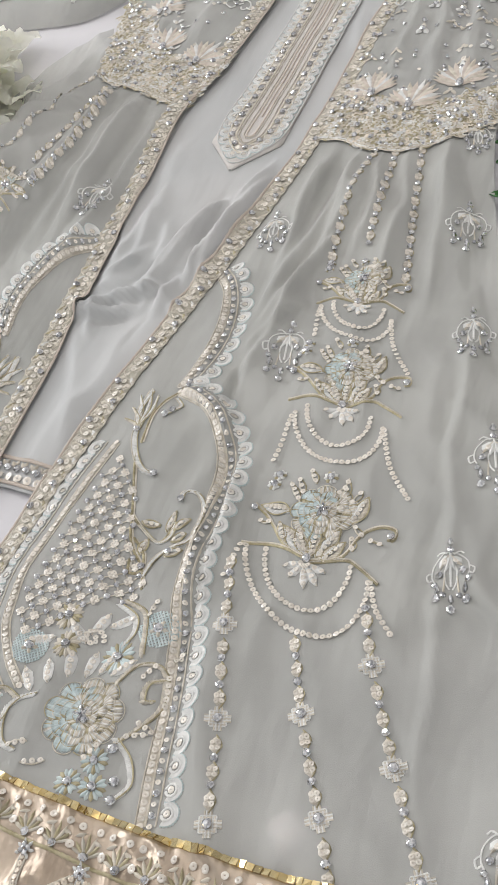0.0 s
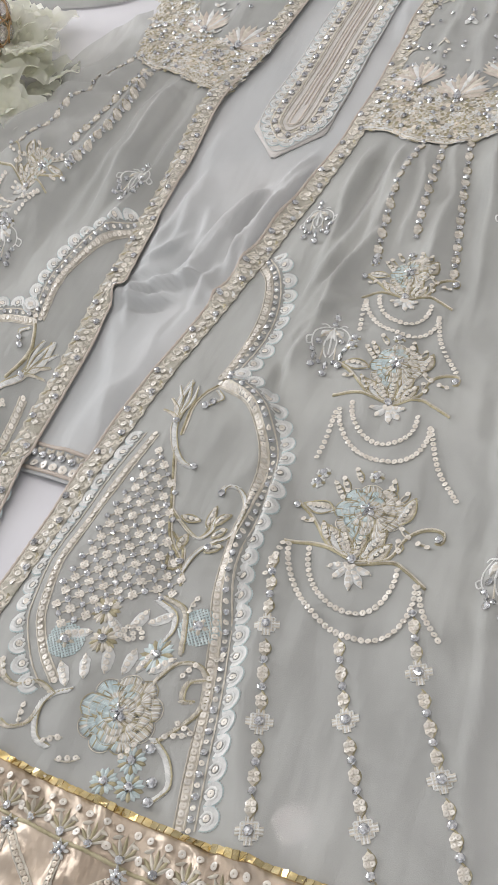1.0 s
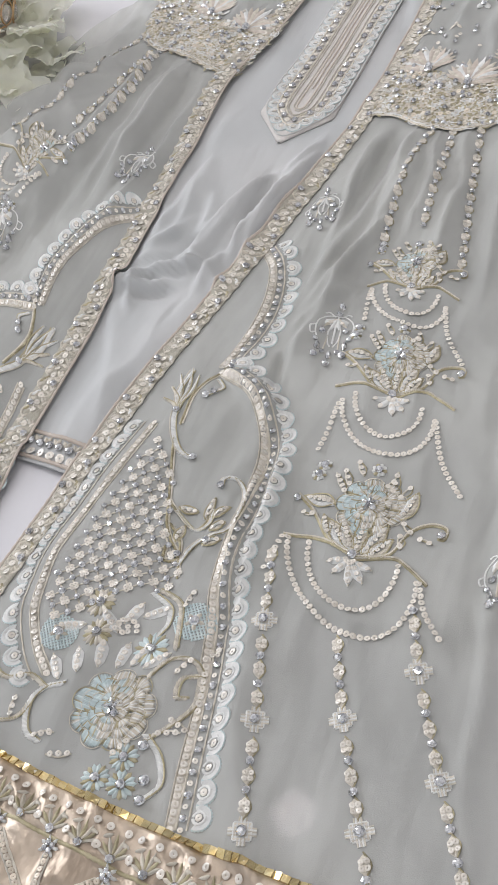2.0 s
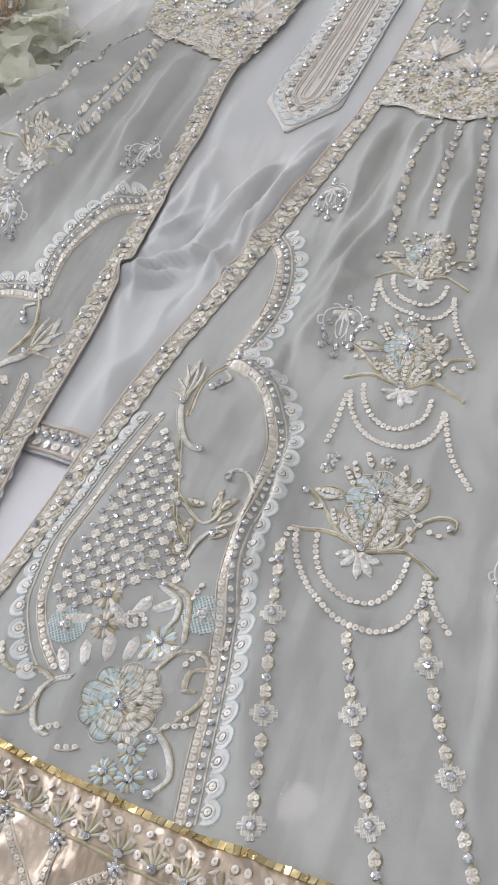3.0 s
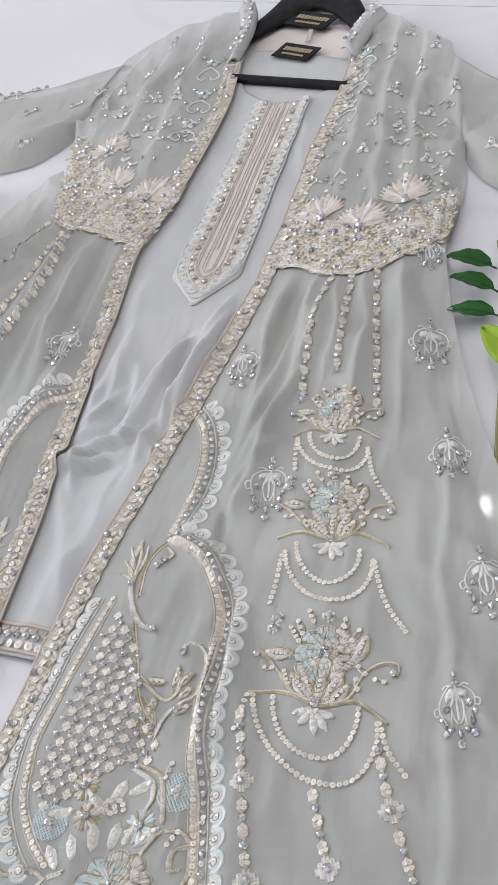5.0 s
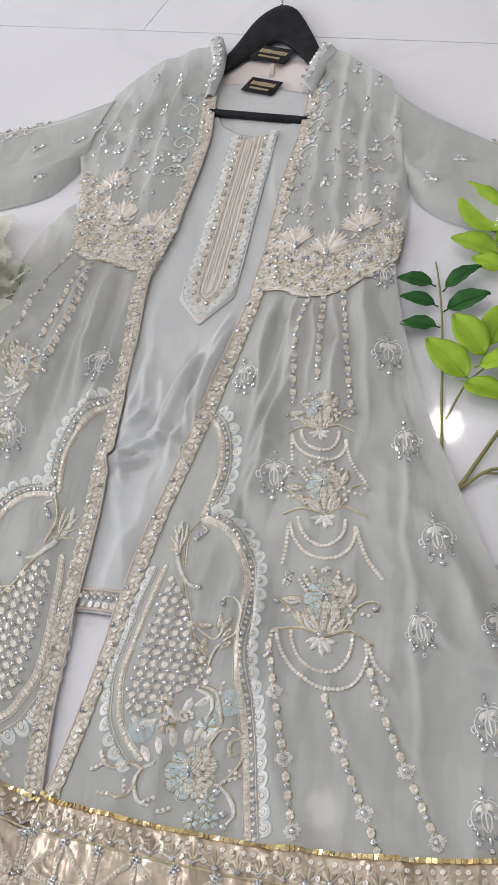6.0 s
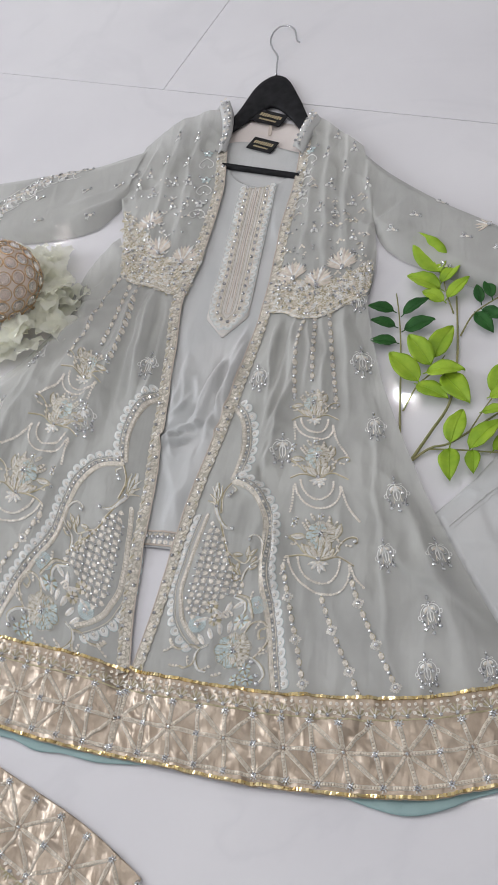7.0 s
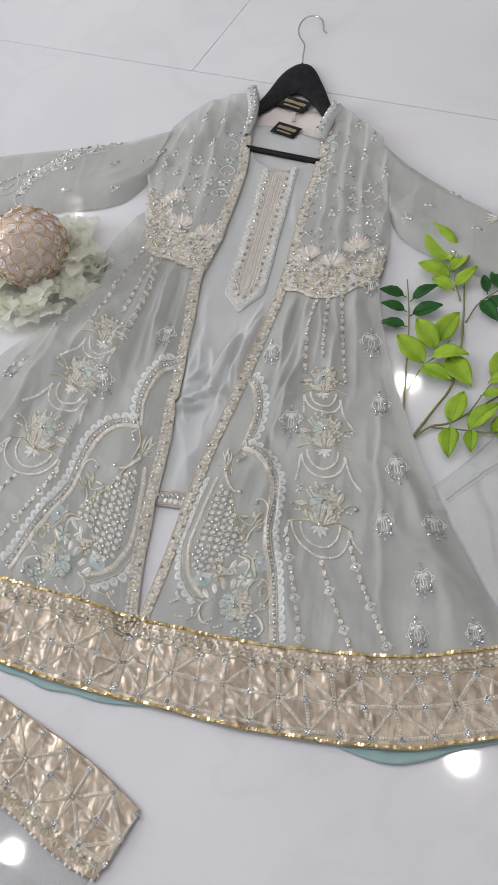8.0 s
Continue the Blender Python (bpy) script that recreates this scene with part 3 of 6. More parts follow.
# the lining under the chiffon
Sheet([(0.09, 0.04), (0.16, 0.03), (0.235, 0.075)], [(0.0, -0.42), (0.12, -0.44), (0.24, -0.46), (0.36, -0.42)], [(0.09, 0.04), (0.05, -0.15), (0.0, -0.42)], [(0.235, 0.075), (0.26, -0.15), (0.36, -0.42)], 90, 120).build(
    "lining", lambda x, y, u, v: max(0.0018, coat_z(x, y) - 0.0045), LINING, coat)
Sheet([(-0.22, 0.20), (-0.14, 0.13), (-0.08, 0.10)], [(-0.50, -0.33), (-0.30, -0.42), (-0.07, -0.46)], [(-0.22, 0.20), (-0.29, 0.0), (-0.50, -0.33)], [(-0.08, 0.10), (-0.075, -0.15), (-0.07, -0.46)], 90, 120).build(
    "lining", lambda x, y, u, v: max(0.0018, coat_z(x, y) - 0.0045), LINING, coat)


def puff(x, y, u, v, top=0.020, a=0.2):
    """Cloth that comes down to the floor at the sheet's upper and lower edges."""
    e = min(v, 1 - v) / a
    return 0.003 + (top - 0.003) * math.sqrt(smooth(e)) + 0.0025 * wav(x, y, 12, 2) * smooth(e) + fold(x, y, CREASES) * smooth(e)


def bodice_z(x, y, u=0, v=0):
    """A little over the skirt, and nearly flush with it at the waist seam."""
    seam = np.interp(x, [-0.2, -0.115, -0.05, 0.0, 0.08, 0.139, 0.21, 0.245], [0.15, 0.106, 0.08, 0.04, 0.03, 0.008, 0.03, 0.06])
    return coat_z(x, y) + 0.0004 + 0.0016 * smooth((y - seam) / 0.05)


bod_r = Sheet([(0.105, 0.46), (0.123, 0.487), (0.16, 0.448), (0.213, 0.388)], [(0.074, 0.034), (0.1124, 0.0253), (0.1387, 0.0088), (0.1725, 0.0101), (0.2092, 0.0325), (0.2405, 0.0578)],
              [(0.105, 0.46), (0.098, 0.431), (0.095, 0.34), (0.082, 0.212), (0.075, 0.091), (0.074, 0.034)], [(0.213, 0.388), (0.232, 0.30), (0.241, 0.217), (0.247, 0.125), (0.2405, 0.0578)], 80, 110)
bod_r.build("right_bodice", lambda x, y, u, v: (bodice_z(x, y) + 0.0010) * (0.25 + 0.75 * smooth((1 - u) / 0.12 + 1.0 - 3.2 * max(0.0, v - 0.42))), CHIFFON, coat)
bod_l = Sheet([(-0.204, 0.472), (-0.147, 0.535), (-0.081, 0.552), (-0.055, 0.55)], [(-0.1884, 0.150), (-0.1698, 0.129), (-0.1147, 0.106), (-0.068, 0.083)],
              [(-0.204, 0.472), (-0.217, 0.41), (-0.228, 0.347), (-0.212, 0.26), (-0.1884, 0.150)], [(-0.055, 0.55), (-0.043, 0.435), (-0.036, 0.33), (-0.047, 0.205), (-0.068, 0.083)], 80, 110)
bod_l.build("left_bodice", lambda x, y, u, v: (bodice_z(x, y) + 0.0010) * (0.25 + 0.75 * smooth(u / 0.12 + 1.0 - 3.2 * max(0.0, v - 0.35))), CHIFFON, coat)
slv_r = Sheet([(0.205, 0.395), (0.259, 0.328), (0.342, 0.248), (0.421, 0.186), (0.53, 0.10)], [(0.236, 0.212), (0.252, 0.165), (0.278, 0.131), (0.314, 0.103), (0.436, 0.025), (0.53, -0.035)],
              [(0.205, 0.395), (0.228, 0.31), (0.236, 0.212)], [(0.53, 0.10), (0.535, 0.03), (0.53, -0.035)], 80, 50)
slv_r.build("right_sleeve", lambda x, y, u, v: puff(x, y, u, v, 0.021), CHIFFON, coat)
slv_l = Sheet([(-0.70, 0.44), (-0.577, 0.449), (-0.331, 0.455), (-0.25, 0.468), (-0.196, 0.478)], [(-0.70, 0.30), (-0.525, 0.283), (-0.4, 0.27), (-0.286, 0.278), (-0.245, 0.31), (-0.222, 0.35)],
              [(-0.70, 0.44), (-0.70, 0.30)], [(-0.196, 0.478), (-0.212, 0.41), (-0.222, 0.35)], 80, 50)
slv_l.build("left_sleeve", lambda x, y, u, v: puff(x, y, u, v, 0.021), CHIFFON, coat)
# inside of the back, seen through the neck
Sheet([(-0.075, 0.525), (-0.02, 0.530), (0.04, 0.512), (0.13, 0.465)], [(-0.06, 0.26), (0.11, 0.24)], [(-0.075, 0.525), (-0.06, 0.26)], [(0.13, 0.465), (0.11, 0.24)], 20, 20).build(
    "back_neck_lining", lambda x, y, u, v: 0.002 + 0.0012 * wav(x, y, 14, 4), BLUSH, coat)


def collar(pts_in, pts_out, name):
    n = 26
    a, b = spline(pts_in, n), spline(pts_out, n)
    verts, faces = [], []
    for i in range(n):
        for k in range(7):
            t = k / 6
            x, y = a[i] * (1 - t) + b[i] * t
            verts.append((x, y, 0.012 + 0.017 * math.sin(math.pi * (0.12 + 0.8 * t)) * (0.55 + 0.45 * math.sin(math.pi * i / (n - 1)))))
    for i in range(n - 1):
        for k in range(6):
            q = i * 7 + k
            faces.append((q, q + 1, q + 8, q + 7))
    ob = part_mesh(name, mesh_of(name, verts, faces, [LINING]), coat, "grey stand collar edged with crystals")
    ob.modifiers.new("thickness", "SOLIDIFY").thickness = 0.002

    def top(x, y):
        return 0.012 + 0.015
    st = Stitch(top)
    for i in range(1, n - 1, 2):
        for t in (0.25, 0.6):
            x, y = a[i] * (1 - t) + b[i] * t
            if (i // 2) % 2:
                st.gem(x, y, 0.0028)
            else:
                st.sequin(x, y, 0.0028)
    st.make("collar_beads", coat, kind="stuff")


collar([(-0.056, 0.577), (-0.041, 0.53), (-0.037, 0.48), (-0.043, 0.432)], [(-0.077, 0.560), (-0.063, 0.52), (-0.057, 0.47), (-0.060, 0.427)], "left_collar")
collar([(0.112, 0.503), (0.098, 0.465), (0.084, 0.418)], [(0.13, 0.478), (0.118, 0.445), (0.103, 0.395)], "right_collar")

# satin hem
hem_r = Sheet(HEM_TOP_R, HEM_BOT_R, [(-0.038, -0.567), (-0.046, -0.63), (-0.052, -0.686)], [(0.482, -0.586), (0.512, -0.64), (0.54, -0.686)], 240, 56)
hem_l = Sheet(HEM_TOP_L, HEM_BOT_L, [(-0.565, -0.36), (-0.62, -0.47)], [(-0.041, -0.573), (-0.042, -0.63), (-0.044, -0.688)], 240, 56)


def satin_z(x, y, u=0, v=0):
    w = 0.5 + 0.5 * math.cos((x * 0.98 + y * 0.2) / 0.0405 * math.tau * 0.5)
    return coat_z(x, y) + 0.0015 + 0.0062 * (0.2 - abs(noise.noise(Vector((x * 38 + y * 14, y * 24 - x * 8, 5))))) + 0.0042 * (0.2 - abs(noise.noise(Vector((x * 60 + y * 45, y * 40 - x * 20, 6))))) + 0.0010 * w


hem_r.build("satin_hem", satin_z, SATIN, coat, "puckered champagne satin hem band")
hem_l.build("satin_hem", lambda x, y, u, v: satin_z(x, y) - 0.003 * smooth((x + 0.075) / 0.02), SATIN, coat, "puckered champagne satin hem band")
Sheet([(-0.4, -0.56), (-0.15, -0.64), (0.03, -0.675)], [(-0.4, -0.6), (-0.229, -0.655), (-0.19, -0.664), (-0.152, -0.679), (-0.11, -0.683), (-0.064, -0.693), (0.0, -0.695), (0.03, -0.694)], [(-0.4, -0.56), (-0.4, -0.6)], [(0.03, -0.675), (0.03, -0.694)], 60, 12).build(
    "underskirt_hem", lambda x, y, u, v: 0.002 + 0.0015 * (1 + wav(x, y, 30, 8)), TEAL, coat, "pale teal underskirt edge")
Sheet([(0.24, -0.69), (0.35, -0.70), (0.56, -0.66)], [(0.24, -0.722), (0.295, -0.741), (0.337, -0.748), (0.38, -0.738), (0.42, -0.722), (0.56, -0.69)], [(0.24, -0.69), (0.24, -0.722)], [(0.56, -0.66), (0.56, -0.69)], 60, 12).build(
    "underskirt_hem", lambda x, y, u, v: 0.002 + 0.0015 * (1 + wav(x, y, 30, 8)), TEAL, coat, "pale teal underskirt edge")


def foil_strip(pts, name, surf=satin_z, parent=coat):
    st = Stitch(surf)
    p = spline(pts, int(length(spline(pts, 60)) / 0.0044))
    t = np.gradient(p, axis=0)
    for (x, y), (dx, dy) in zip(p, t):
        ln = math.hypot(dx, dy)
        dx, dy = dx / ln * 0.0020, dy / ln * 0.0020
        tilt, tw = random.uniform(-0.0011, 0.0011), random.uniform(-0.0009, 0.0009)
        q = [(x + a * dx - b * dy, y + a * dy + b * dx, 0.0022 + a * tilt + b * tw - (0.0006 if abs(a) > 1 else 0)) for a, b in ((-1, -1), (1, -1), (1, 1), (-1, 1))]
        low = [(a, b, 0.0) for a, b, c in q]
        st.add(FOIL, q + low, [(0, 1, 2, 3), (0, 4, 5, 1), (1, 5, 6, 2), (2, 6, 7, 3), (3, 7, 4, 0)])
    st.cord(p, 0.0011, THREAD, base=0.0002, n=len(p) * 2)
    return st.make(name, parent, "gold foil sequin edging")


foil_strip(HEM_TOP_R, "gold_edging")
foil_strip(HEM_TOP_L, "gold_edging")
foil_strip([(x, y + 0.003) for x, y in HEM_BOT_R], "gold_edging")
foil_strip([(x, y + 0.003) for x, y in HEM_BOT_L], "gold_edging")


def star_band(sheet, surf, parent, length_m, up=0.30, phase=0.0, col=0.0405, top_lace=True, rows=(0.34, 0.63, 0.92), lace=(0.05, 0.26)):
    """Star lattice of sequin chains on a satin band, with a lace strip above."""
    cols = int(length_m / col)

    def at(c, v):
        u = (c + phase) / cols
        p = sheet.at(u, v)
        return float(p[0]), float(p[1])
    st = Stitch(surf)

    def run(a, b, cut=0.12):
        a, b = np.array(a), np.array(b)
        d = np.array([-(b - a)[1], (b - a)[0]])
        d /= np.linalg.norm(d) + 1e-9
        p0, p1 = a + (b - a) * cut, b - (b - a) * cut
        st.cord([p0 + d * 0.0019, p1 + d * 0.0019], 0.0007, THREAD, n=14)
        st.cord([p0 - d * 0.0019, p1 - d * 0.0019], 0.0007, THREAD, n=14)
        st.chain([p0, p1], 0.0017, 0.0031, CHAIN)
    for c in range(cols + 1):
        star = c % 2 == 0
        for k in range(2):
            run(at(c, rows[k]), at(c, rows[k + 1]))
        if c < cols:
            run(at(c, rows[1]), at(c + 1, rows[1]))
            run(at(c, rows[2]), at(c + 1, rows[2]))
            for k in (0, 2):
                if star:
                    run(at(c, rows[1]), at(c + 1, rows[k]))
                else:
                    run(at(c, rows[k]), at(c + 1, rows[1]))
        for k in range(3):
            x, y = at(c, rows[k])
            if k == 1 and star:
                st.gem(x, y, 0.0022)
            else:
                for i in range(7):
                    a = i / 7 * math.tau
                    st.petal(x + 0.002 * math.cos(a), y + 0.002 * math.sin(a), a, 0.0042, 0.002, WHITE)
                for i in range(4):
                    a = i / 4 * math.tau + 0.4
                    st.gem(x + 0.0022 * math.cos(a), y + 0.0022 * math.sin(a), 0.0018, 0.0012)
    made = [st.make("star_lattice", parent, kind="stuff")]
    if top_lace:
        st = Stitch(surf)
        n = int(length_m / 0.021)
        for i in range(n):
            u = (i + 0.5) / n
            x, y = sheet.at(u, lace[1])
            x2, y2 = sheet.at(u, lace[0])
            ang = math.atan2(y2 - y, x2 - x)
            for k in range(-3, 4):
                st.petal(x, y, ang + k * 0.36, 0.0135 - 0.0012 * abs(k), 0.0021, THREAD if k % 2 else OLIVE, h=0.0007)
            st.gem(x, y, 0.0026, 0.001)
            for s in (-1, 1):
                q = sheet.at(u + s * 0.3 / n, lace[0] + 0.02)
                st.sequin(float(q[0]), float(q[1]), 0.0022)
                q = sheet.at(u + s * 0.42 / n, (lace[0] + lace[1]) / 2)
                st.petal(float(q[0]), float(q[1]), ang + s * 1.2, 0.006, 0.0024, THREAD, h=0.0007)
                q = sheet.at(u + s * 0.5 / n, lace[1] - 0.03)
                st.sequin(float(q[0]), float(q[1]), 0.0024)
        st.cord([sheet.at(u, lace[1] + 0.03) for u in np.linspace(0, 1, 40)], 0.0011, OLIVE, n=int(length_m / 0.002))
        made.append(st.make("fan_lace", parent, kind="stuff"))
    return made


star_band(hem_r, satin_z, coat, length(spline(HEM_BOT_R, 60)), phase=0.1, col=0.0377, rows=(0.27, 0.56, 0.89), lace=(0.05, 0.20))
star_band(hem_l, satin_z, coat, length(spline(HEM_BOT_L, 60)), phase=-0.14, col=0.0377, rows=(0.27, 0.56, 0.89), lace=(0.05, 0.20))


# ---- embroidery of the coat fronts ----
def rose(st, x, y, r, rot=0.0, blue=0.5):
    """A ruffled rose: rings of short radial stitches with a wavy rim, cream and antique gold, pale blue in places."""
    for ring, (rad, ln, waves) in enumerate(((1.0, 0.34, 9), (0.80, 0.32, 8), (0.60, 0.30, 7), (0.42, 0.26, 5), (0.24, 0.22, 4))):
        n = int(math.tau * rad * r / 0.00088)
        ph = rot + 1.7 * ring
        for k in range(n):
            a = k / n * math.tau
            lobe = abs(math.sin(waves * a / 2 + ph))
            rr = rad * r * (0.86 + 0.16 * lobe ** 0.6)
            tone = math.cos(a - rot - 2.9) + 0.7 * math.sin(3 * a + 2 * ring)
            m = BLUE if tone > 0.9 - 1.3 * blue else (THREAD if k % 3 else WHITE)
            if lobe < 0.2 or k % 11 == 0:
                m = OLIVE
            q = a + math.pi + 0.35 * math.cos(waves * a / 2 + ph)
            st.petal(x + rr * math.cos(a), y + rr * math.sin(a), q, ln * r * random.uniform(0.8, 1.05), 0.0013, m, h=0.0006, base=0.0004 + 0.00055 * ring + 0.0005 * lobe)
        for w in range(waves):
            a0 = (w * math.pi - ph) * 2 / waves
            rim = [a0 + f * math.tau / waves for f in (0.04, 0.25, 0.5, 0.75, 0.96)]
            st.cord([(x + rad * r * (0.89 + 0.16 * abs(math.sin(waves * a / 2 + ph)) ** 0.6) * math.cos(a), y + rad * r * (0.89 + 0.16 * abs(math.sin(waves * a / 2 + ph)) ** 0.6) * math.sin(a)) for a in rim],
                    0.00032, (THREAD, OLIVE, THREAD)[(w + ring) % 3], base=0.0006 + 0.00055 * ring, n=16)
    for i in range(5):
        st.petal(x, y, rot + 0.6 + i * 1.2, 0.16 * r + 0.0028, 0.0030, GEM, h=0.0024, base=0.0032)
    st.gem(x + 0.1 * r, y - 0.14 * r, 0.0022, 0.0036)


def net_disc(st, x, y, r):
    """A round patch of blue netting with a crystal."""
    for k in range(-6, 7):
        d = k / 6.5 * r
        h = math.sqrt(r * r - d * d)
        for c, s in ((0.82, 0.57), (-0.57, 0.82)):
            st.cord([(x + c * d - s * h, y + s * d + c * h), (x + c * d + s * h, y + s * d - c * h)], 0.00055, BLUE, base=0.0002 + 0.0002 * (c > 0))
    for i in range(5):
        st.petal(x, y, i * 1.25, 0.5 * r, 0.25 * r, THREAD)
    st.gem(x, y, 0.0032, 0.001)


def frill(st, x, y, r, mat, n=12):
    for i in range(n):
        a = i / n * math.tau
        st.petal(x + 0.3 * r * math.cos(a), y + 0.3 * r * math.sin(a), a, 0.72 * r, 5.0 * r / n, mat if i % 3 else OLIVE, h=0.0009)
    st.gem(x, y, 0.0028, 0.001)


def seq_leaf(st, x, y, ang, ln, w):
    """A leaf of thread with a row of sequins along it."""
    if w > 0.0068:
        st.petal(x, y, ang, ln, w, WHITE, h=0.0010)
    st.cord([(x, y), (x + ln * 0.5 * math.cos(ang + 0.5 * w / ln), y + ln * 0.5 * math.sin(ang + 0.5 * w / ln)), (x + ln * math.cos(ang), y + ln * math.sin(ang))], 0.0006, THREAD, base=0.0006)
    k = max(2, int(ln * 0.75 / 0.0034))
    for i in range(k):
        d = ln * (0.16 + 0.66 * i / max(1, k - 1))
        st.sequin(x + d * math.cos(ang), y + d * math.sin(ang), 0.0018, h=0.0016)


def bud_leaf(st, ax, ay, bx, by, w):
    """A pointed petal: two slanting fills, sequins along its middle and an antique gold outline."""
    ln, ang = math.hypot(bx - ax, by - ay), math.atan2(by - ay, bx - ax)
    c, sn = math.cos(ang), math.sin(ang)

    def at(u, v):
        return ax + ln * u * c - w * v * sn, ay + ln * u * sn + w * v * c
    for q in (-1, 1):
        st.satin([at(0.05, 0.1 * q), at(0.5, 0.26 * q), at(0.92, 0.06 * q)], w * 0.23, WHITE if q > 0 else THREAD, 0.8 * q)
        st.cord([at(0, 0), at(0.3, 0.46 * q), at(0.65, 0.42 * q), at(1.02, 0)], 0.0006, OLIVE, base=0.0008, n=24)
    for k in range(max(2, int(ln / 0.0042))):
        st.sequin(*at(0.22 + 0.6 * k / max(1, int(ln / 0.0042) - 1), 0), 0.0015, h=0.0019)


SPRAY_LEAVES = [(-0.17, 0.12, -0.25, 0.28), (-0.18, 0.06, -0.3, 0.24), (-0.11, 0.22, -0.18, 0.35), (0.1, 0.12, 0.09, 0.3), (0.15, 0.09, 0.21, 0.2), (0.05, 0.17, 0.09, 0.23),
                (0.26, -0.28, 0.23, -0.17), (0.34, -0.18, 0.43, -0.2), (0.3, -0.16, 0.22, -0.08), (-0.34, -0.1, -0.43, -0.09)]
SPRAY_BUDS = [(-0.19, -0.27, -0.27, -0.11, 0.06), (-0.22, -0.02, -0.45, 0.04, 0.10), (0.2, -0.07, 0.26, 0.15, 0.11), (0.08, -0.37, 0.2, -0.22, 0.10), (-0.01, -0.36, -0.23, -0.14, 0.12),
              (0.04, -0.35, 0.15, -0.13, 0.11), (-0.02, -0.35, -0.14, -0.12, 0.10), (0.0, -0.36, 0.0, -0.12, 0.09)]
SPRAY_STEMS = [[(0, -0.37), (-0.18, -0.29), (-0.31, -0.13), (-0.39, -0.04), (-0.49, 0.04)], [(0.01, -0.38), (0.2, -0.33), (0.27, -0.17), (0.34, -0.09), (0.42, -0.06), (0.49, -0.08), (0.49, -0.15), (0.45, -0.15)],
               [(-0.47, -0.31), (-0.32, -0.28), (-0.18, -0.31), (-0.02, -0.37)], [(0.01, -0.4), (0.23, -0.35), (0.34, -0.4), (0.48, -0.5)]]


def flower_spray(st, cx, cy, s, rot):
    """A rose over pointed petals, with leaves, curling stems and a lotus below; s: its width."""
    c, sn = math.cos(rot), math.sin(rot)

    def at(x, y):
        return cx + s * (c * x - sn * y), cy + s * (sn * x + c * y)
    for pts in SPRAY_STEMS:
        st.cord([at(*p) for p in pts], 0.0010, OLIVE)
        st.cord([at(p[0], p[1] + 0.012) for p in pts], 0.0006, THREAD, base=0.0008)
    for x, y, x2, y2 in SPRAY_LEAVES:
        (ax, ay), (bx, by) = at(x, y), at(x2, y2)
        seq_leaf(st, ax, ay, math.atan2(by - ay, bx - ax), math.hypot(bx - ax, by - ay), 0.055 * s)
        st.cord([(ax, ay), ((ax + bx) / 2 + 0.03 * s, (ay + by) / 2), (bx, by)], 0.0005, OLIVE)
    for x, y, x2, y2, w in SPRAY_BUDS:
        bud_leaf(st, *at(x, y), *at(x2, y2), w * s)
    rose(st, *at(0.0, 0.0), 0.215 * s, rot)
    for x, y in ((-0.15, -0.44), (-0.09, -0.52), (0.03, -0.59), (0.11, -0.56), (0.14, -0.46)):
        (ax, ay), (bx, by) = at(-0.01, -0.41), at(x, y)
        st.petal(ax, ay, math.atan2(by - ay, bx - ax), math.hypot(bx - ax, by - ay), 0.055 * s, WHITE)
        seq_leaf(st, ax, ay, math.atan2(by - ay, bx - ax), math.hypot(bx - ax, by - ay), 0.05 * s)
    for (x, y), r in (((-0.49, 0.01), 0.0024), ((0.47, -0.13), 0.0028), ((-0.01, -0.37), 0.0030)):
        st.gem(*at(x, y), r, 0.0014)
    for x, y in ((-0.41, 0.21), (-0.40, 0.30), (-0.03, 0.29)):
        frill(st, *at(x, y), 0.05 * s, WHITE, 9)


def arc3(a, m, b, n=18):
    """Half an ellipse hung from a and b, with m its lowest point."""
    a, m, b = map(np.array, (a, m, b))
    mid = (a + b) / 2
    return [tuple(mid - (b - a) / 2 * math.cos(t) + (m - mid) * math.sin(t)) for t in np.linspace(0, math.pi, n)]


FLOWERS = [
    ((0.1750, -0.1590), 0.073, 6, [((0.149, -0.190), (0.183, -0.2245), (0.2064, -0.202)), ((0.1585, -0.187), (0.182, -0.2140), (0.1985, -0.192))], [((0.1485, -0.192), (0.151, -0.21), (0.1527, -0.2215)), ((0.2068, -0.204), (0.2143, -0.2292), (0.230, -0.2535))]),
    ((0.1895, -0.2550), 0.088, 5, [((0.160, -0.298), (0.199, -0.3405), (0.225, -0.3066)), ((0.1675, -0.292), (0.1955, -0.3255), (0.2147, -0.2986))], [((0.1584, -0.3017), (0.1583, -0.3218), (0.1561, -0.340)), ((0.2263, -0.308), (0.2376, -0.3387), (0.255, -0.3634))]),
    ((0.2049, -0.3824), 0.10, 0, [((0.1617, -0.4144), (0.214, -0.4715), (0.2468, -0.432)), ((0.1748, -0.4144), (0.209, -0.4560), (0.2332, -0.422))], [((0.1583, -0.4152), (0.157, -0.43), (0.155, -0.4396)), ((0.248, -0.432), (0.2559, -0.4503), (0.2678, -0.4645))]),
]
ARCH_UP = [(0.053, -0.148), (0.071, -0.175), (0.080, -0.212), (0.079, -0.248), (0.070, -0.284)]
ARCH_LOW = [(0.070, -0.284), (0.099, -0.301), (0.116, -0.324), (0.127, -0.352), (0.130, -0.389), (0.130, -0.426), (0.135, -0.458), (0.144, -0.488), (0.152, -0.523), (0.158, -0.560), (0.166, -0.602)]
INNER = [(0.0331, -0.340), (0.0251, -0.3767), (0.0188, -0.4077), (0.0141, -0.4372), (0.0122, -0.4582), (0.016, -0.4806), (0.0211, -0.5018), (0.034, -0.5232), (0.050, -0.540)]
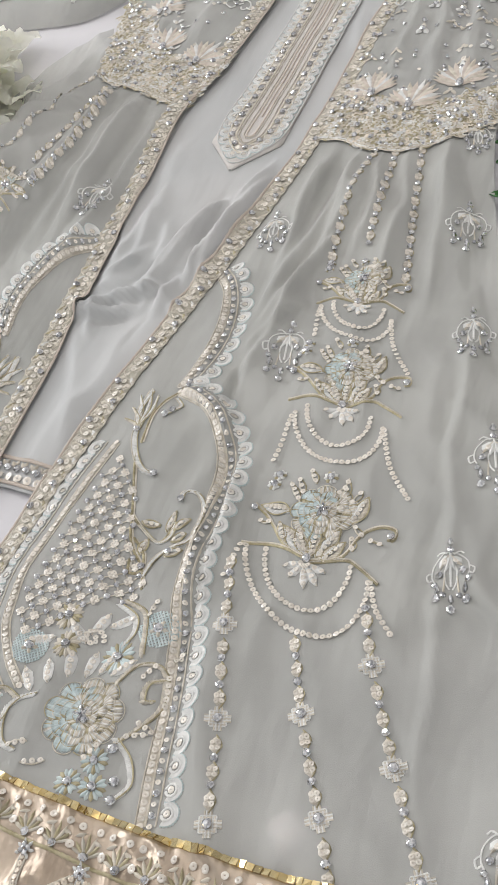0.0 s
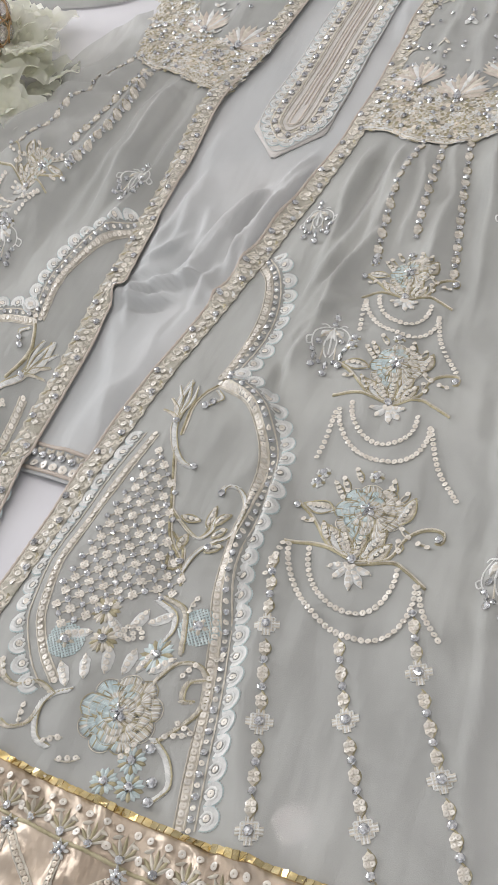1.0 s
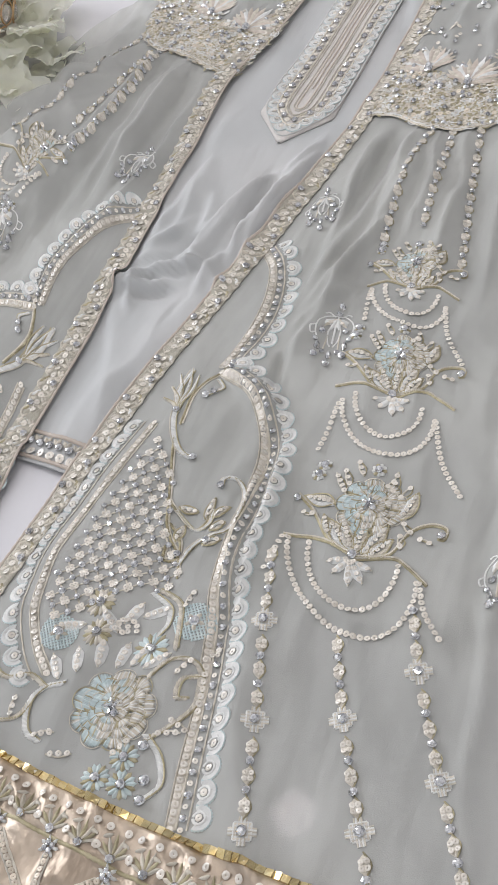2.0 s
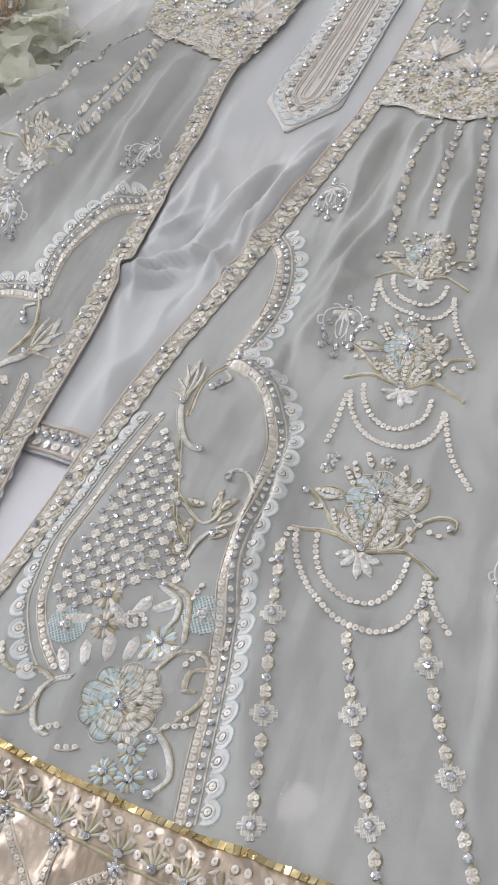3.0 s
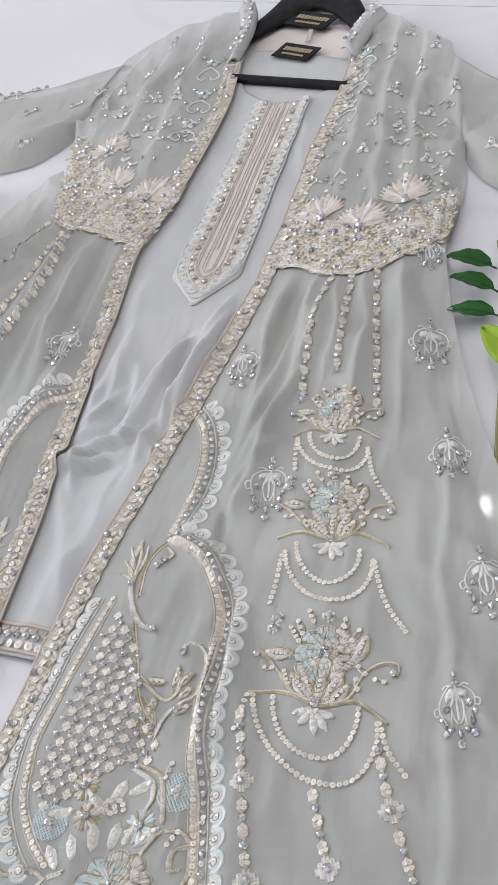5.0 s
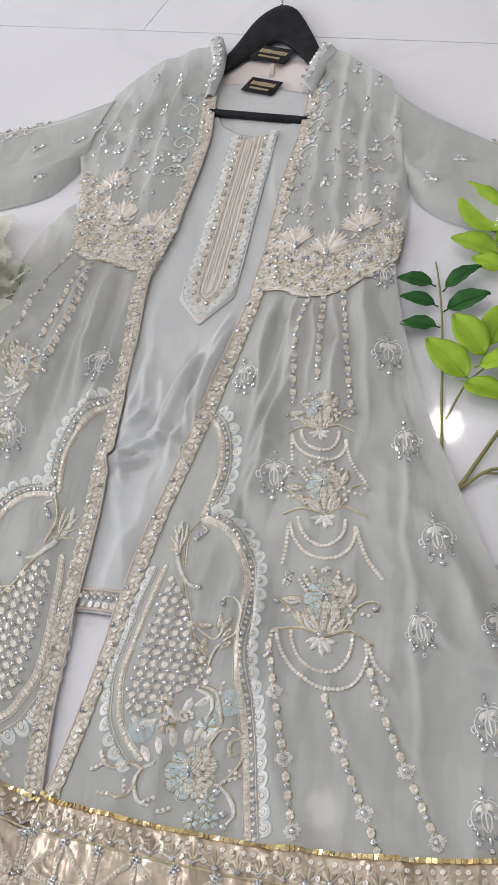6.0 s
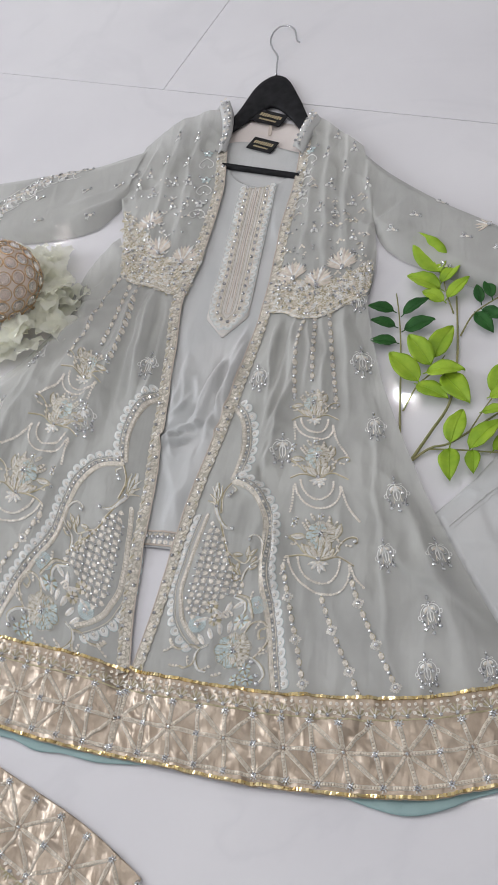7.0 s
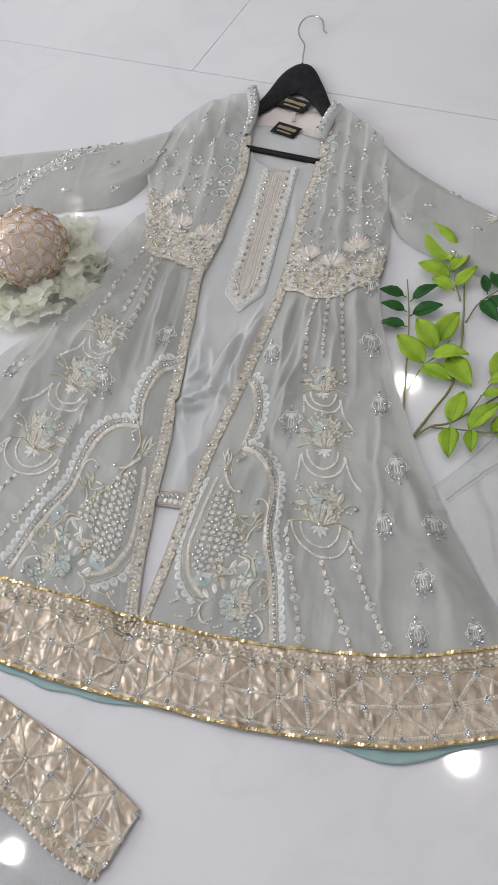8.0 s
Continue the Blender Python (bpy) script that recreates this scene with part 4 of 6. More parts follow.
LATTICE = [(0.045, -0.346), (0.0736, -0.386), (0.0844, -0.4257), (0.104, -0.446), (0.103, -0.468), (0.0812, -0.4721), (0.064, -0.4855), (0.0385, -0.503), (0.0318, -0.496), (0.0269, -0.4716), (0.0270, -0.4301), (0.036, -0.385)]


def scallop_border(st, pts, side, rows=2, step=0.0136, r=0.0080):
    """Lace border: sequin rows along a line, and scallops on one side of it."""
    n = max(3, int(length(spline(pts, 60)) / step))
    p = spline(pts, n * 4 + 1)
    t = np.gradient(p, axis=0)
    t /= np.linalg.norm(t, axis=1)[:, None]
    nrm = np.stack([-t[:, 1], t[:, 0]], 1) * side
    for i in range(2, len(p), 4):
        x, y = p[i] + nrm[i] * 0.0098
        st.scallop(float(x), float(y), math.atan2(nrm[i][1], nrm[i][0]), r)
    st.chain(list(p - nrm * 0.0045), 0.0021, 0.0044)
    if rows > 1:
        q = spline(list(p + nrm * 0.001), int(length(p) / 0.0062))
        for i, (x, y) in enumerate(q):
            if i % 2:
                st.gem(x, y, 0.0023, 0.0008)
            else:
                st.sequin(x, y, 0.0017)
    for k in (-0.0075, -0.0018, 0.0042):
        st.cord(list(p + nrm * k), 0.0006, THREAD, n=len(p))
    for lo, hi, m in ((-0.0068, -0.0022, THREAD),):
        v = [(float(q[0]), float(q[1]), 0.0003) for i in range(len(p)) for q in (p[i] + nrm[i] * lo, p[i] + nrm[i] * hi)]
        st.add(m, v, [(2 * i, 2 * i + 1, 2 * i + 3, 2 * i + 2) if side > 0 else (2 * i, 2 * i + 2, 2 * i + 3, 2 * i + 1) for i in range(len(p) - 1)])


def inside(x, y, poly):
    hit = False
    for (x1, y1), (x2, y2) in zip(poly, poly[1:] + poly[:1]):
        if (y1 > y) != (y2 > y) and x < (x2 - x1) * (y - y1) / (y2 - y1) + x1:
            hit = not hit
    return hit


def beaded_line(st, pts, start=0.0, cross=True):
    p = spline(pts, 200)
    s = np.r_[0, np.cumsum(np.linalg.norm(np.diff(p, axis=0), axis=1))]
    pattern = ([(0.0, "c"), (0.0165, "b"), (0.0245, "g"), (0.033, "b"), (0.0415, "g"), (0.050, "b")], 0.0625) if cross else ([(0.0, "b"), (0.0085, "g")], 0.0165)
    d = start
    while d < s[-1]:
        for off, kind in pattern[0]:
            q = d + off
            if not 0 <= q <= s[-1]:
                continue
            x, y = np.interp(q, s, p[:, 0]), np.interp(q, s, p[:, 1])
            x2, y2 = np.interp(q + 0.002, s, p[:, 0]), np.interp(q + 0.002, s, p[:, 1])
            a = math.atan2(y2 - y, x2 - x) if q + 0.002 < s[-1] else -1.5
            if kind == "g":
                st.gem(x, y, 0.0026, 0.0008)
            elif kind == "b":
                for k in (-1, 1):
                    st.petal(x - 0.005 * k * math.cos(a), y - 0.005 * k * math.sin(a), a + (math.pi if k < 0 else 0), 0.0105, 0.0062, THREAD, h=0.0008)
                    for q in (-1, 1):
                        st.sequin(x + 0.0017 * k * math.cos(a) - 0.0015 * q * math.sin(a), y + 0.0017 * k * math.sin(a) + 0.0015 * q * math.cos(a), 0.0017, h=0.0013)
                st.cord([(x - 0.0065 * math.cos(a), y - 0.0065 * math.sin(a)), (x - 0.0035 * math.sin(a), y + 0.0035 * math.cos(a)), (x + 0.0065 * math.cos(a), y + 0.0065 * math.sin(a))], 0.0005, OLIVE, base=0.0006, n=10)
            else:
                for k in (-5, -4, -3, -2, -1, 0, 1, 2, 3, 4, 5):
                    ln = 0.0076 if abs(k) < 3 else 0.0046
                    for ang in (a, a + math.pi / 2):
                        ox, oy = -math.sin(ang) * k * 0.00095, math.cos(ang) * k * 0.00095
                        st.cord([(x + ox - ln * math.cos(ang), y + oy - ln * math.sin(ang)), (x + ox + ln * math.cos(ang), y + oy + ln * math.sin(ang))], 0.0005, WHITE if k % 2 else THREAD, n=10)
                st.gem(x, y, 0.0030, 0.0012)
        d += pattern[1]


def pendant(st, x, y, x2, y2):
    """A hanging jewel from its tip to its lowest drops."""
    ln = math.hypot(x2 - x, y2 - y)
    a = math.atan2(y2 - y, x2 - x)
    c, sn = math.cos(a), math.sin(a)

    def at(u, w):
        w *= 0.70
        return x + ln * (c * u - sn * w), y + ln * (sn * u + c * w)
    st.petal(*at(-0.02, 0), a, 0.12 * ln, 0.085 * ln, GEM, h=0.003)
    st.gem(*at(0.17, 0), 0.0024, 0.001)
    for k in (-1, 1):
        st.cord([at(0.2, 0), at(0.22, 0.14 * k), at(0.32, 0.27 * k), at(0.46, 0.30 * k), at(0.58, 0.24 * k)], 0.0005, WHITE)
        st.cord([at(0.22, 0.05 * k), at(0.17, 0.15 * k), at(0.2, 0.22 * k)], 0.0006, WHITE)
        st.cord([at(0.4, 0.3 * k), at(0.44, 0.38 * k), at(0.52, 0.36 * k), at(0.5, 0.3 * k)], 0.0006, WHITE)
        st.petal(*at(0.26, 0.02 * k), a + 0.9 * k, 0.15 * ln, 0.10 * ln, WHITE)
        st.sequin(*at(0.33, 0.09 * k), 0.0018, h=0.0016)
        st.gem(*at(0.46, 0.19 * k), 0.0025, 0.0008)
    for k in (-0.7, -0.25, 0.25, 0.7):
        st.petal(*at(0.24, 0), a + k, 0.2 * ln, 0.05 * ln, THREAD if abs(k) > 0.5 else WHITE)
    for k in (-1, 1):
        st.cord([at(0.36, 0.05 * k), at(0.45, 0.1 * k), at(0.58, 0.08 * k), at(0.66, 0.02 * k)], 0.0006, WHITE)
        st.gem(*at(0.58, 0.27 * k), 0.002)
    st.cord([at(0.2, 0), at(0.62, 0)], 0.0008, WHITE)
    for w, u in ((-0.23, 0.80), (0.0, 0.92), (0.23, 0.80)):
        st.petal(*at(u - 0.20, w * 0.96), a, 0.13 * ln, 0.07 * ln, GEM, h=0.0026)
        st.gem(*at(u, w), 0.0027, 0.0008)
    for w in (-0.12, 0.12):
        st.cord([at(0.5, w * 0.8), at(0.7, w)], 0.0006, THREAD)
        st.gem(*at(0.74, w), 0.0019)


def coat_front(side, name):
    """All the embroidery of one skirt front."""
    for (cx, cy), s, rot, swags, tails in FLOWERS:
        st = Stitch(**side)
        flower_spray(st, cx, cy, s, radians(rot))
        st.make("rose_motif", coat, "cream and pale blue embroidered rose")
        st = Stitch(**side)
        for a, m, b in swags:
            st.chain(arc3(a, m, b), 0.00195, 0.0038)
            st.cord(arc3(a, m, b), 0.0005, THREAD, n=60)
        for tl in tails:
            st.chain(list(tl), 0.00195, 0.0038)
        st.make("sequin_swag", coat, kind="stuff")
    st = Stitch(**side)
    scallop_border(st, ARCH_UP, 1)
    st.make("scalloped_lace", coat)
    st = Stitch(**side)
    scallop_border(st, ARCH_LOW, 1)
    st.make("scalloped_lace", coat)
    st = Stitch(**side)
    scallop_border(st, INNER, -1, rows=1)
    st.make("scalloped_lace", coat)
    # jewelled lattice
    st = Stitch(**side)
    step, ang = 0.0078, radians(38)
    for i in range(-24, 25):
        for j in range(-24, 25):
            x = 0.055 + step * (i * math.cos(ang) - j * math.sin(ang))
            y = -0.43 + step * (i * math.sin(ang) + j * math.cos(ang))
            if not inside(x, y, LATTICE):
                continue
            for dx, dy in ((1, 0), (0, 1)):
                x2, y2 = x + step * (dx * math.cos(ang) - dy * math.sin(ang)), y + step * (dx * math.sin(ang) + dy * math.cos(ang))
                if inside(x2, y2, LATTICE):
                    st.cord([(x, y), (x2, y2)], 0.0006, THREAD, n=6)
            if (i + j) % 2:
                for k in range(4):
                    b = ang + k * math.pi / 2 + 0.78
                    st.sequin(x + 0.0018 * math.cos(b), y + 0.0018 * math.sin(b), 0.0017)
            elif (i % 2) == 0:
                st.gem(x, y, 0.0024)
            else:
                st.gem(x, y, 0.0021)
    st.make("jewelled_lattice", coat, "lattice of sequins and crystals")
    # scrolls above and beside the lattice
    st = Stitch(**side)
    for pts, w in (([(0.0496, -0.3171), (0.0498, -0.3332), (0.0575, -0.3514), (0.0671, -0.363), (0.078, -0.3666)], 0.0030), ([(0.0995, -0.4473), (0.106, -0.4278), (0.1237, -0.414), (0.1246, -0.3933), (0.1163, -0.3791), (0.1057, -0.3787), (0.1052, -0.3849)], 0.0020),
                   ([(0.0655, -0.3123), (0.0701, -0.3074), (0.0746, -0.3025), (0.0686, -0.2953)], 0.0018), ([(0.050, -0.329), (0.044, -0.312), (0.046, -0.290)], 0.0026), ([(0.0832, -0.4088), (0.0995, -0.4191), (0.108, -0.414), (0.1072, -0.404)], 0.0017)):
        st.satin(pts, w, WHITE, 0.9)
        for q in (-1, 1):
            st.cord([(x + q * w * 0.8, y) for x, y in pts], 0.0005, OLIVE if q > 0 else THREAD, base=0.0008, n=50)
    for pts in ([(0.0574, -0.3398), (0.0556, -0.3119), (0.0601, -0.2988), (0.0663, -0.2894), (0.0709, -0.2844)], [(0.0735, -0.4002), (0.0832, -0.4088), (0.0995, -0.4191), (0.1072, -0.409)],
                [(0.058, -0.352), (0.066, -0.378), (0.0735, -0.40), (0.084, -0.425), (0.0963, -0.4398), (0.103, -0.456)], [(0.084, -0.42), (0.094, -0.43), (0.0963, -0.442), (0.088, -0.444), (0.086, -0.436)]):
        st.cord(pts, 0.0012, OLIVE)
        st.cord([(x + 0.0016, y) for x, y in pts], 0.0007, THREAD)
    for ax, ay, bx, by in ((0.0833, -0.4053, 0.0971, -0.4059), (0.1035, -0.4110, 0.1055, -0.3950), (0.1085, -0.410, 0.1175, -0.400), (0.1099, -0.4190, 0.1185, -0.4117), (0.0911, -0.431, 0.0927, -0.4180), (0.109, -0.430, 0.120, -0.424)):
        bud_leaf(st, ax, ay, bx, by, 0.006)
    for bx, by in ((0.0349, -0.3176), (0.037, -0.3068), (0.0382, -0.294), (0.046, -0.2884), (0.053, -0.294)):
        st.satin([(0.0485, -0.327), ((0.0485 + bx) / 2 + 0.002, (-0.327 + by) / 2), (bx, by)], 0.0016, WHITE if bx > 0.037 else THREAD, 0.7)
        st.cord([(0.0485, -0.327), ((0.0485 + bx) / 2 + 0.004, (-0.327 + by) / 2), (bx, by)], 0.0005, OLIVE, base=0.0009, n=24)
    for x, y in ((0.078, -0.3666), (0.1052, -0.3849), (0.070, -0.3074), (0.0963, -0.4398), (0.1113, -0.4267), (0.0655, -0.3123), (0.0497, -0.3292)):
        st.gem(x, y, 0.0028, 0.0014)
    st.make("scroll_motif", coat, kind="stuff")
    # posy at the foot of the lattice
    st = Stitch(**side)
    rose(st, 0.1025, -0.5475, 0.0245, 0.3, 0.55)
    frill(st, 0.0653, -0.485, 0.010, THREAD, 16)
    net_disc(st, 0.048, -0.510, 0.012)
    net_disc(st, 0.128, -0.485, 0.013)
    frill(st, 0.1086, -0.507, 0.0115, BLUE, 18)
    frill(st, 0.072, -0.505, 0.0095, THREAD, 16)
    for x, y in ((0.110, -0.588), (0.121, -0.573), (0.126, -0.588)):
        frill(st, x, y, 0.0085, BLUE, 15)
    st.chain([(0.087 + 0.007 * (1 - k / 14) * math.cos(k * 0.65), -0.497 + 0.007 * (1 - k / 14) * math.sin(k * 0.65)) for k in range(12)], 0.0019, 0.003)
    for x, y, a in ((0.062, -0.539, 125), (0.072, -0.533, 112), (0.082, -0.526, 100), (0.092, -0.523, 85), (0.1, -0.52, 70), (0.109, -0.52, 40), (0.085, -0.495, 70), (0.094, -0.487, 30), (0.062, -0.5, 200), (0.07, -0.49, -40)):
        seq_leaf(st, x, y, radians(a), 0.0185, 0.0075)
    st.make("posy_motif", coat, "pale blue and cream embroidered posy")
    st = Stitch(**side)
    for pts, r, m in (([(0.115, -0.525), (0.124, -0.512), (0.136, -0.509), (0.144, -0.516), (0.146, -0.535), (0.136, -0.552), (0.128, -0.562)], 0.0016, OLIVE), ([(0.144, -0.516), (0.135, -0.522), (0.135, -0.532), (0.141, -0.531)], 0.0012, OLIVE),
                      ([(0.128, -0.558), (0.140, -0.568), (0.146, -0.582), (0.140, -0.592)], 0.0020, WHITE), ([(0.067, -0.541), (0.056, -0.545), (0.051, -0.556), (0.057, -0.572), (0.068, -0.577)], 0.0021, WHITE),
                      ([(0.051, -0.556), (0.048, -0.566), (0.038, -0.571), (0.030, -0.568)], 0.0013, OLIVE), ([(0.056, -0.545), (0.043, -0.54), (0.03, -0.545), (0.018, -0.54), (0.012, -0.53)], 0.0013, OLIVE),
                      ([(0.094, -0.47), (0.108, -0.478), (0.112, -0.49), (0.108, -0.5)], 0.0020, WHITE), ([(0.095, -0.466), (0.113, -0.474), (0.120, -0.49), (0.124, -0.505)], 0.0013, OLIVE)):
        st.satin(pts, max(r, 0.0016) * 1.35, WHITE if m is WHITE else THREAD, 0.8)
        st.cord([(x + 0.0018, y + 0.0008) for x, y in pts], 0.0006, OLIVE, base=0.0008, n=40)
    for x, y, a in ((0.13, -0.52, 60), (0.132, -0.556, 20), (0.136, -0.545, -20), (0.12, -0.562, 240), (0.044, -0.568, 100), (0.03, -0.568, 170), (0.062, -0.575, 20), (0.02, -0.541, 120), (0.018, -0.541, 200), (0.09, -0.578, 200), (0.142, -0.508, 60), (0.118, -0.478, 80)):
        seq_leaf(st, x, y, radians(a), 0.0145, 0.0066)
    for x, y in ((0.139, -0.593), (0.129, -0.564), (0.137, -0.582)):
        st.gem(x, y, 0.0032, 0.001)
    st.make("scroll_motif", coat, kind="stuff")
    for pts, start in (([(0.157, -0.43), (0.164, -0.458), (0.168, -0.474), (0.185, -0.536), (0.203, -0.606)], 0.046 - 0.0625), ([(0.210, -0.470), (0.231, -0.524), (0.262, -0.590), (0.27, -0.61)], 0.056 - 0.0625), ([(0.249, -0.448), (0.263, -0.488), (0.290, -0.547), (0.320, -0.609)], 0.040 - 0.0625)):
        st = Stitch(**side)
        beaded_line(st, pts, start)
        st.make("beaded_line", coat, kind="stuff")
    for pts in (([(0.145, 0.015), (0.139, -0.059), (0.143, -0.146)]), ([(0.161, 0.006), (0.165, -0.068), (0.169, -0.125)]), ([(0.181, 0.027), (0.192, -0.063), (0.206, -0.154)])):
        st = Stitch(**side)
        beaded_line(st, pts, 0, False)
        st.make("beaded_line", coat, kind="stuff")


coat_front(SIDES[0], "right")
coat_front(SIDES[1], "left")
PENDANTS = [((0.2221, 0.0565), (0.2303, 0.0095)), ((0.2367, -0.0564), (0.2449, -0.1197)), ((0.2624, -0.1818), (0.2734, -0.237)), ((0.2967, -0.2946), (0.3108, -0.3563)), ((0.289, -0.3944), (0.2997, -0.4467)), ((0.354, -0.3894), (0.3705, -0.4452)),
            ((0.3475, -0.476), (0.3606, -0.5327)), ((0.3475, -0.5551), (0.3585, -0.6085)), ((0.4211, -0.5539), (0.4304, -0.5981)), ((0.079, -0.076), (0.090, -0.134)), ((0.133, -0.209), (0.138, -0.272)),
            ((-0.1032, -0.0278), (-0.1056, -0.0887)), ((-0.2036, -0.1196), (-0.1846, -0.1937)), ((-0.3481, -0.0917), (-0.3811, -0.1389)), ((-0.2927, 0.0092), (-0.3211, -0.0401)), ((-0.42, -0.20), (-0.435, -0.26)), ((-0.36, -0.27), (-0.365, -0.33))]
for (ax, ay), (bx, by) in PENDANTS:
    st = Stitch(coat_z)
    pendant(st, ax, ay, bx, by)
    st.make("pendant_motif", coat, "crystal chandelier-drop motif")


def front_border(edge, sign, name):
    """Lace band and piping along a front edge."""
    def surf(x, y):
        return coat_z(x, y) + 0.0022 * smooth((y - 0.02) / 0.04)
    n = 150
    p = spline(edge, n)
    t = np.gradient(p, axis=0)
    t /= np.linalg.norm(t, axis=1)[:, None]
    nrm = np.stack([-t[:, 1], t[:, 0]], 1) * sign
    w = 0.017
    verts, faces = [], []
    for i in range(n):
        for k in range(5):
            x, y = p[i] + nrm[i] * w * k / 4
            verts.append((x, y, surf(x, y) + 0.0009))
    for i in range(n - 1):
        for k in range(4):
            q = i * 5 + k
            faces.append((q, q + 1, q + 6, q + 5) if sign > 0 else (q, q + 5, q + 6, q + 1))
    band = part_mesh(name, mesh_of(name, verts, faces, [LACE]), coat, "cream lace front border")
    m = band.modifiers.new("thickness", "SOLIDIFY")
    m.thickness = 0.0008
    m.offset = 0
    st = Stitch(lambda x, y: surf(x, y) + 0.0009)
    st.cord(list(p - nrm * 0.0002), 0.0011, PIPING, n=n * 2)
    total = length(p)
    d, i = 0.004, 0
    while d < total:
        f = d / total * (n - 1)
        a = min(int(f), n - 2)
        x0, y0 = p[a]
        tx, ty = t[a]
        nx, ny = nrm[a]
        ang = math.atan2(ty, tx)
        s = 1 if i % 2 else -1
        mid = w * (0.54 + 0.12 * s)
        st.cord([(x0 + nx * w * 0.2 + tx * u * 0.0, y0 + ny * w * 0.2) if u == 0 else (x0 + nx * (mid + s * 0.006 * math.sin(u * 3)) + tx * 0.013 * u, y0 + ny * (mid + s * 0.006 * math.sin(u * 3)) + ty * 0.013 * u) for u in (0, 0.3, 0.7, 1.0)], 0.0009, THREAD)
        st.petal(x0 + nx * mid, y0 + ny * mid, ang + 0.7 * s * sign, 0.0082, 0.0034, (THREAD, WHITE, THREAD, OLIVE)[i % 4], h=0.0008)
        st.petal(x0 + nx * (mid - 0.004 * s), y0 + ny * (mid - 0.004 * s), ang - 1.1 * s * sign, 0.0065, 0.003, THREAD, h=0.0009)
        q = w * (0.25 if s > 0 else 0.82)
        st.petal(x0 + nx * q, y0 + ny * q, ang + 2.6, 0.0060, 0.0026, SEQUIN if i % 2 else THREAD, h=0.0008)
        st.sequin(x0 + nx * w * 0.5 + tx * 0.005, y0 + ny * w * 0.5 + ty * 0.005, 0.0024)
        if i % 3 == 0:
            st.gem(x0 + nx * w * (0.5 + 0.25 * s), y0 + ny * w * (0.5 + 0.25 * s), 0.0028, 0.0014)
        if i % 2 == 0:
            st.petal(x0 + nx * w * 0.74, y0 + ny * w * 0.74, ang + 0.4 * s, 0.006, 0.003, THREAD, h=0.0009)
        d += 0.0070
        i += 1
    st.make("border_embroidery", coat, kind="stuff")


LACE = material("cream_net", (0.42, 0.395, 0.325), 0.7, second=(0.53, 0.50, 0.42), scale=220, bump=0.8, bump_scale=1400, clear=0.08)
PIPING = material("blush_piping", (0.47, 0.40, 0.34), 0.55, second=(0.53, 0.46, 0.40), scale=90, bump=0.3, bump_scale=900)
front_border(EDGE_R, 1, "front_border")
front_border(EDGE_L, -1, "front_border")


def belt(bottom, top, name, rows, cols):
    """A waistband of net: rows of pearls and sequins among scrolling thread, sparser towards the top."""
    n = 40
    b, t = spline(bottom, n), spline(top, n)

    def surf(x, y):
        return bodice_z(x, y) + 0.0014
    verts, faces = [], []
    for i in range(n):
        for k in range(9):
            x, y = b[i] * (1 - k / 8) + t[i] * k / 8
            verts.append((x, y, surf(x, y)))
    for i in range(n - 1):
        for k in range(8):
            q = i * 9 + k
            faces.append((q, q + 9, q + 10, q + 1))
    part_mesh(name, mesh_of(name, verts, faces, [LACE]), coat, "densely beaded cream waistband")
    st = Stitch(surf)

    def at(u, v):
        f = min(max(u, 0.0), 0.999) * (n - 1)
        i = int(f)
        lo, hi = b[i] + (b[i + 1] - b[i]) * (f - i), t[i] + (t[i + 1] - t[i]) * (f - i)
        p = lo * (1 - v) + hi * v
        return float(p[0]), float(p[1])
    for j in range(rows):
        for i in range(cols):
            u = (i + 0.5 + 0.5 * (j % 2) + random.uniform(-0.22, 0.22)) / (cols + 0.5)
            v = (j + 0.5 + random.uniform(-0.25, 0.25)) / rows
            if random.random() < 0.5 * max(0.0, v - 0.55):
                continue
            x, y = at(u, v)
            a = random.random() * math.tau
            k = random.random()
            # a scroll of thread round each bead
            r = random.uniform(0.0045, 0.0065)
            st.cord([(x + r * math.cos(a + q), y + r * math.sin(a + q)) for q in (0, 0.8, 1.6, 2.4, 3.2)], 0.0006, (THREAD, OLIVE, THREAD, WHITE)[(i + j) % 4])
            if k < 0.20:
                st.gem(x, y, random.uniform(0.0020, 0.0027), 0.0008)
            elif k < 0.40:
                st.sequin(x, y, random.uniform(0.0022, 0.0028), CHAIN, h=0.0006)
            else:
                for q in range(5):
                    st.petal(x, y, a + q * 1.256, 0.0050, 0.0032, (THREAD if q % 2 else OLIVE) if k < 0.80 else WHITE, h=0.0005)
                st.sequin(x, y, 0.0013, h=0.0012)
            st.petal(x + 0.004 * math.cos(a), y + 0.004 * math.sin(a), a + 1.2, 0.0075, 0.0030, (THREAD, OLIVE, THREAD)[(i + j) % 3], h=0.0005)
    for v, m in ((0.0, THREAD), (0.03, WHITE), (0.06, THREAD)):
        st.cord([at(u, v) for u in np.linspace(0, 0.999, 30)], 0.0009, m, n=180)
    st.make("belt_beading", coat, kind="stuff")


belt([(0.079, 0.032), (0.1124, 0.0243), (0.1387, 0.0078), (0.1725, 0.0091), (0.2092, 0.0315), (0.2401, 0.0568)], [(0.0905, 0.125), (0.1123, 0.105), (0.1325, 0.085), (0.1672, 0.078), (0.205, 0.093), (0.2445, 0.1178)], "waistband", 11, 28)
belt([(-0.1884, 0.1496), (-0.1698, 0.1287), (-0.1147, 0.1058), (-0.068, 0.084)], [(-0.217, 0.31), (-0.165, 0.245), (-0.115, 0.178), (-0.046, 0.185)], "waistband", 15, 25)


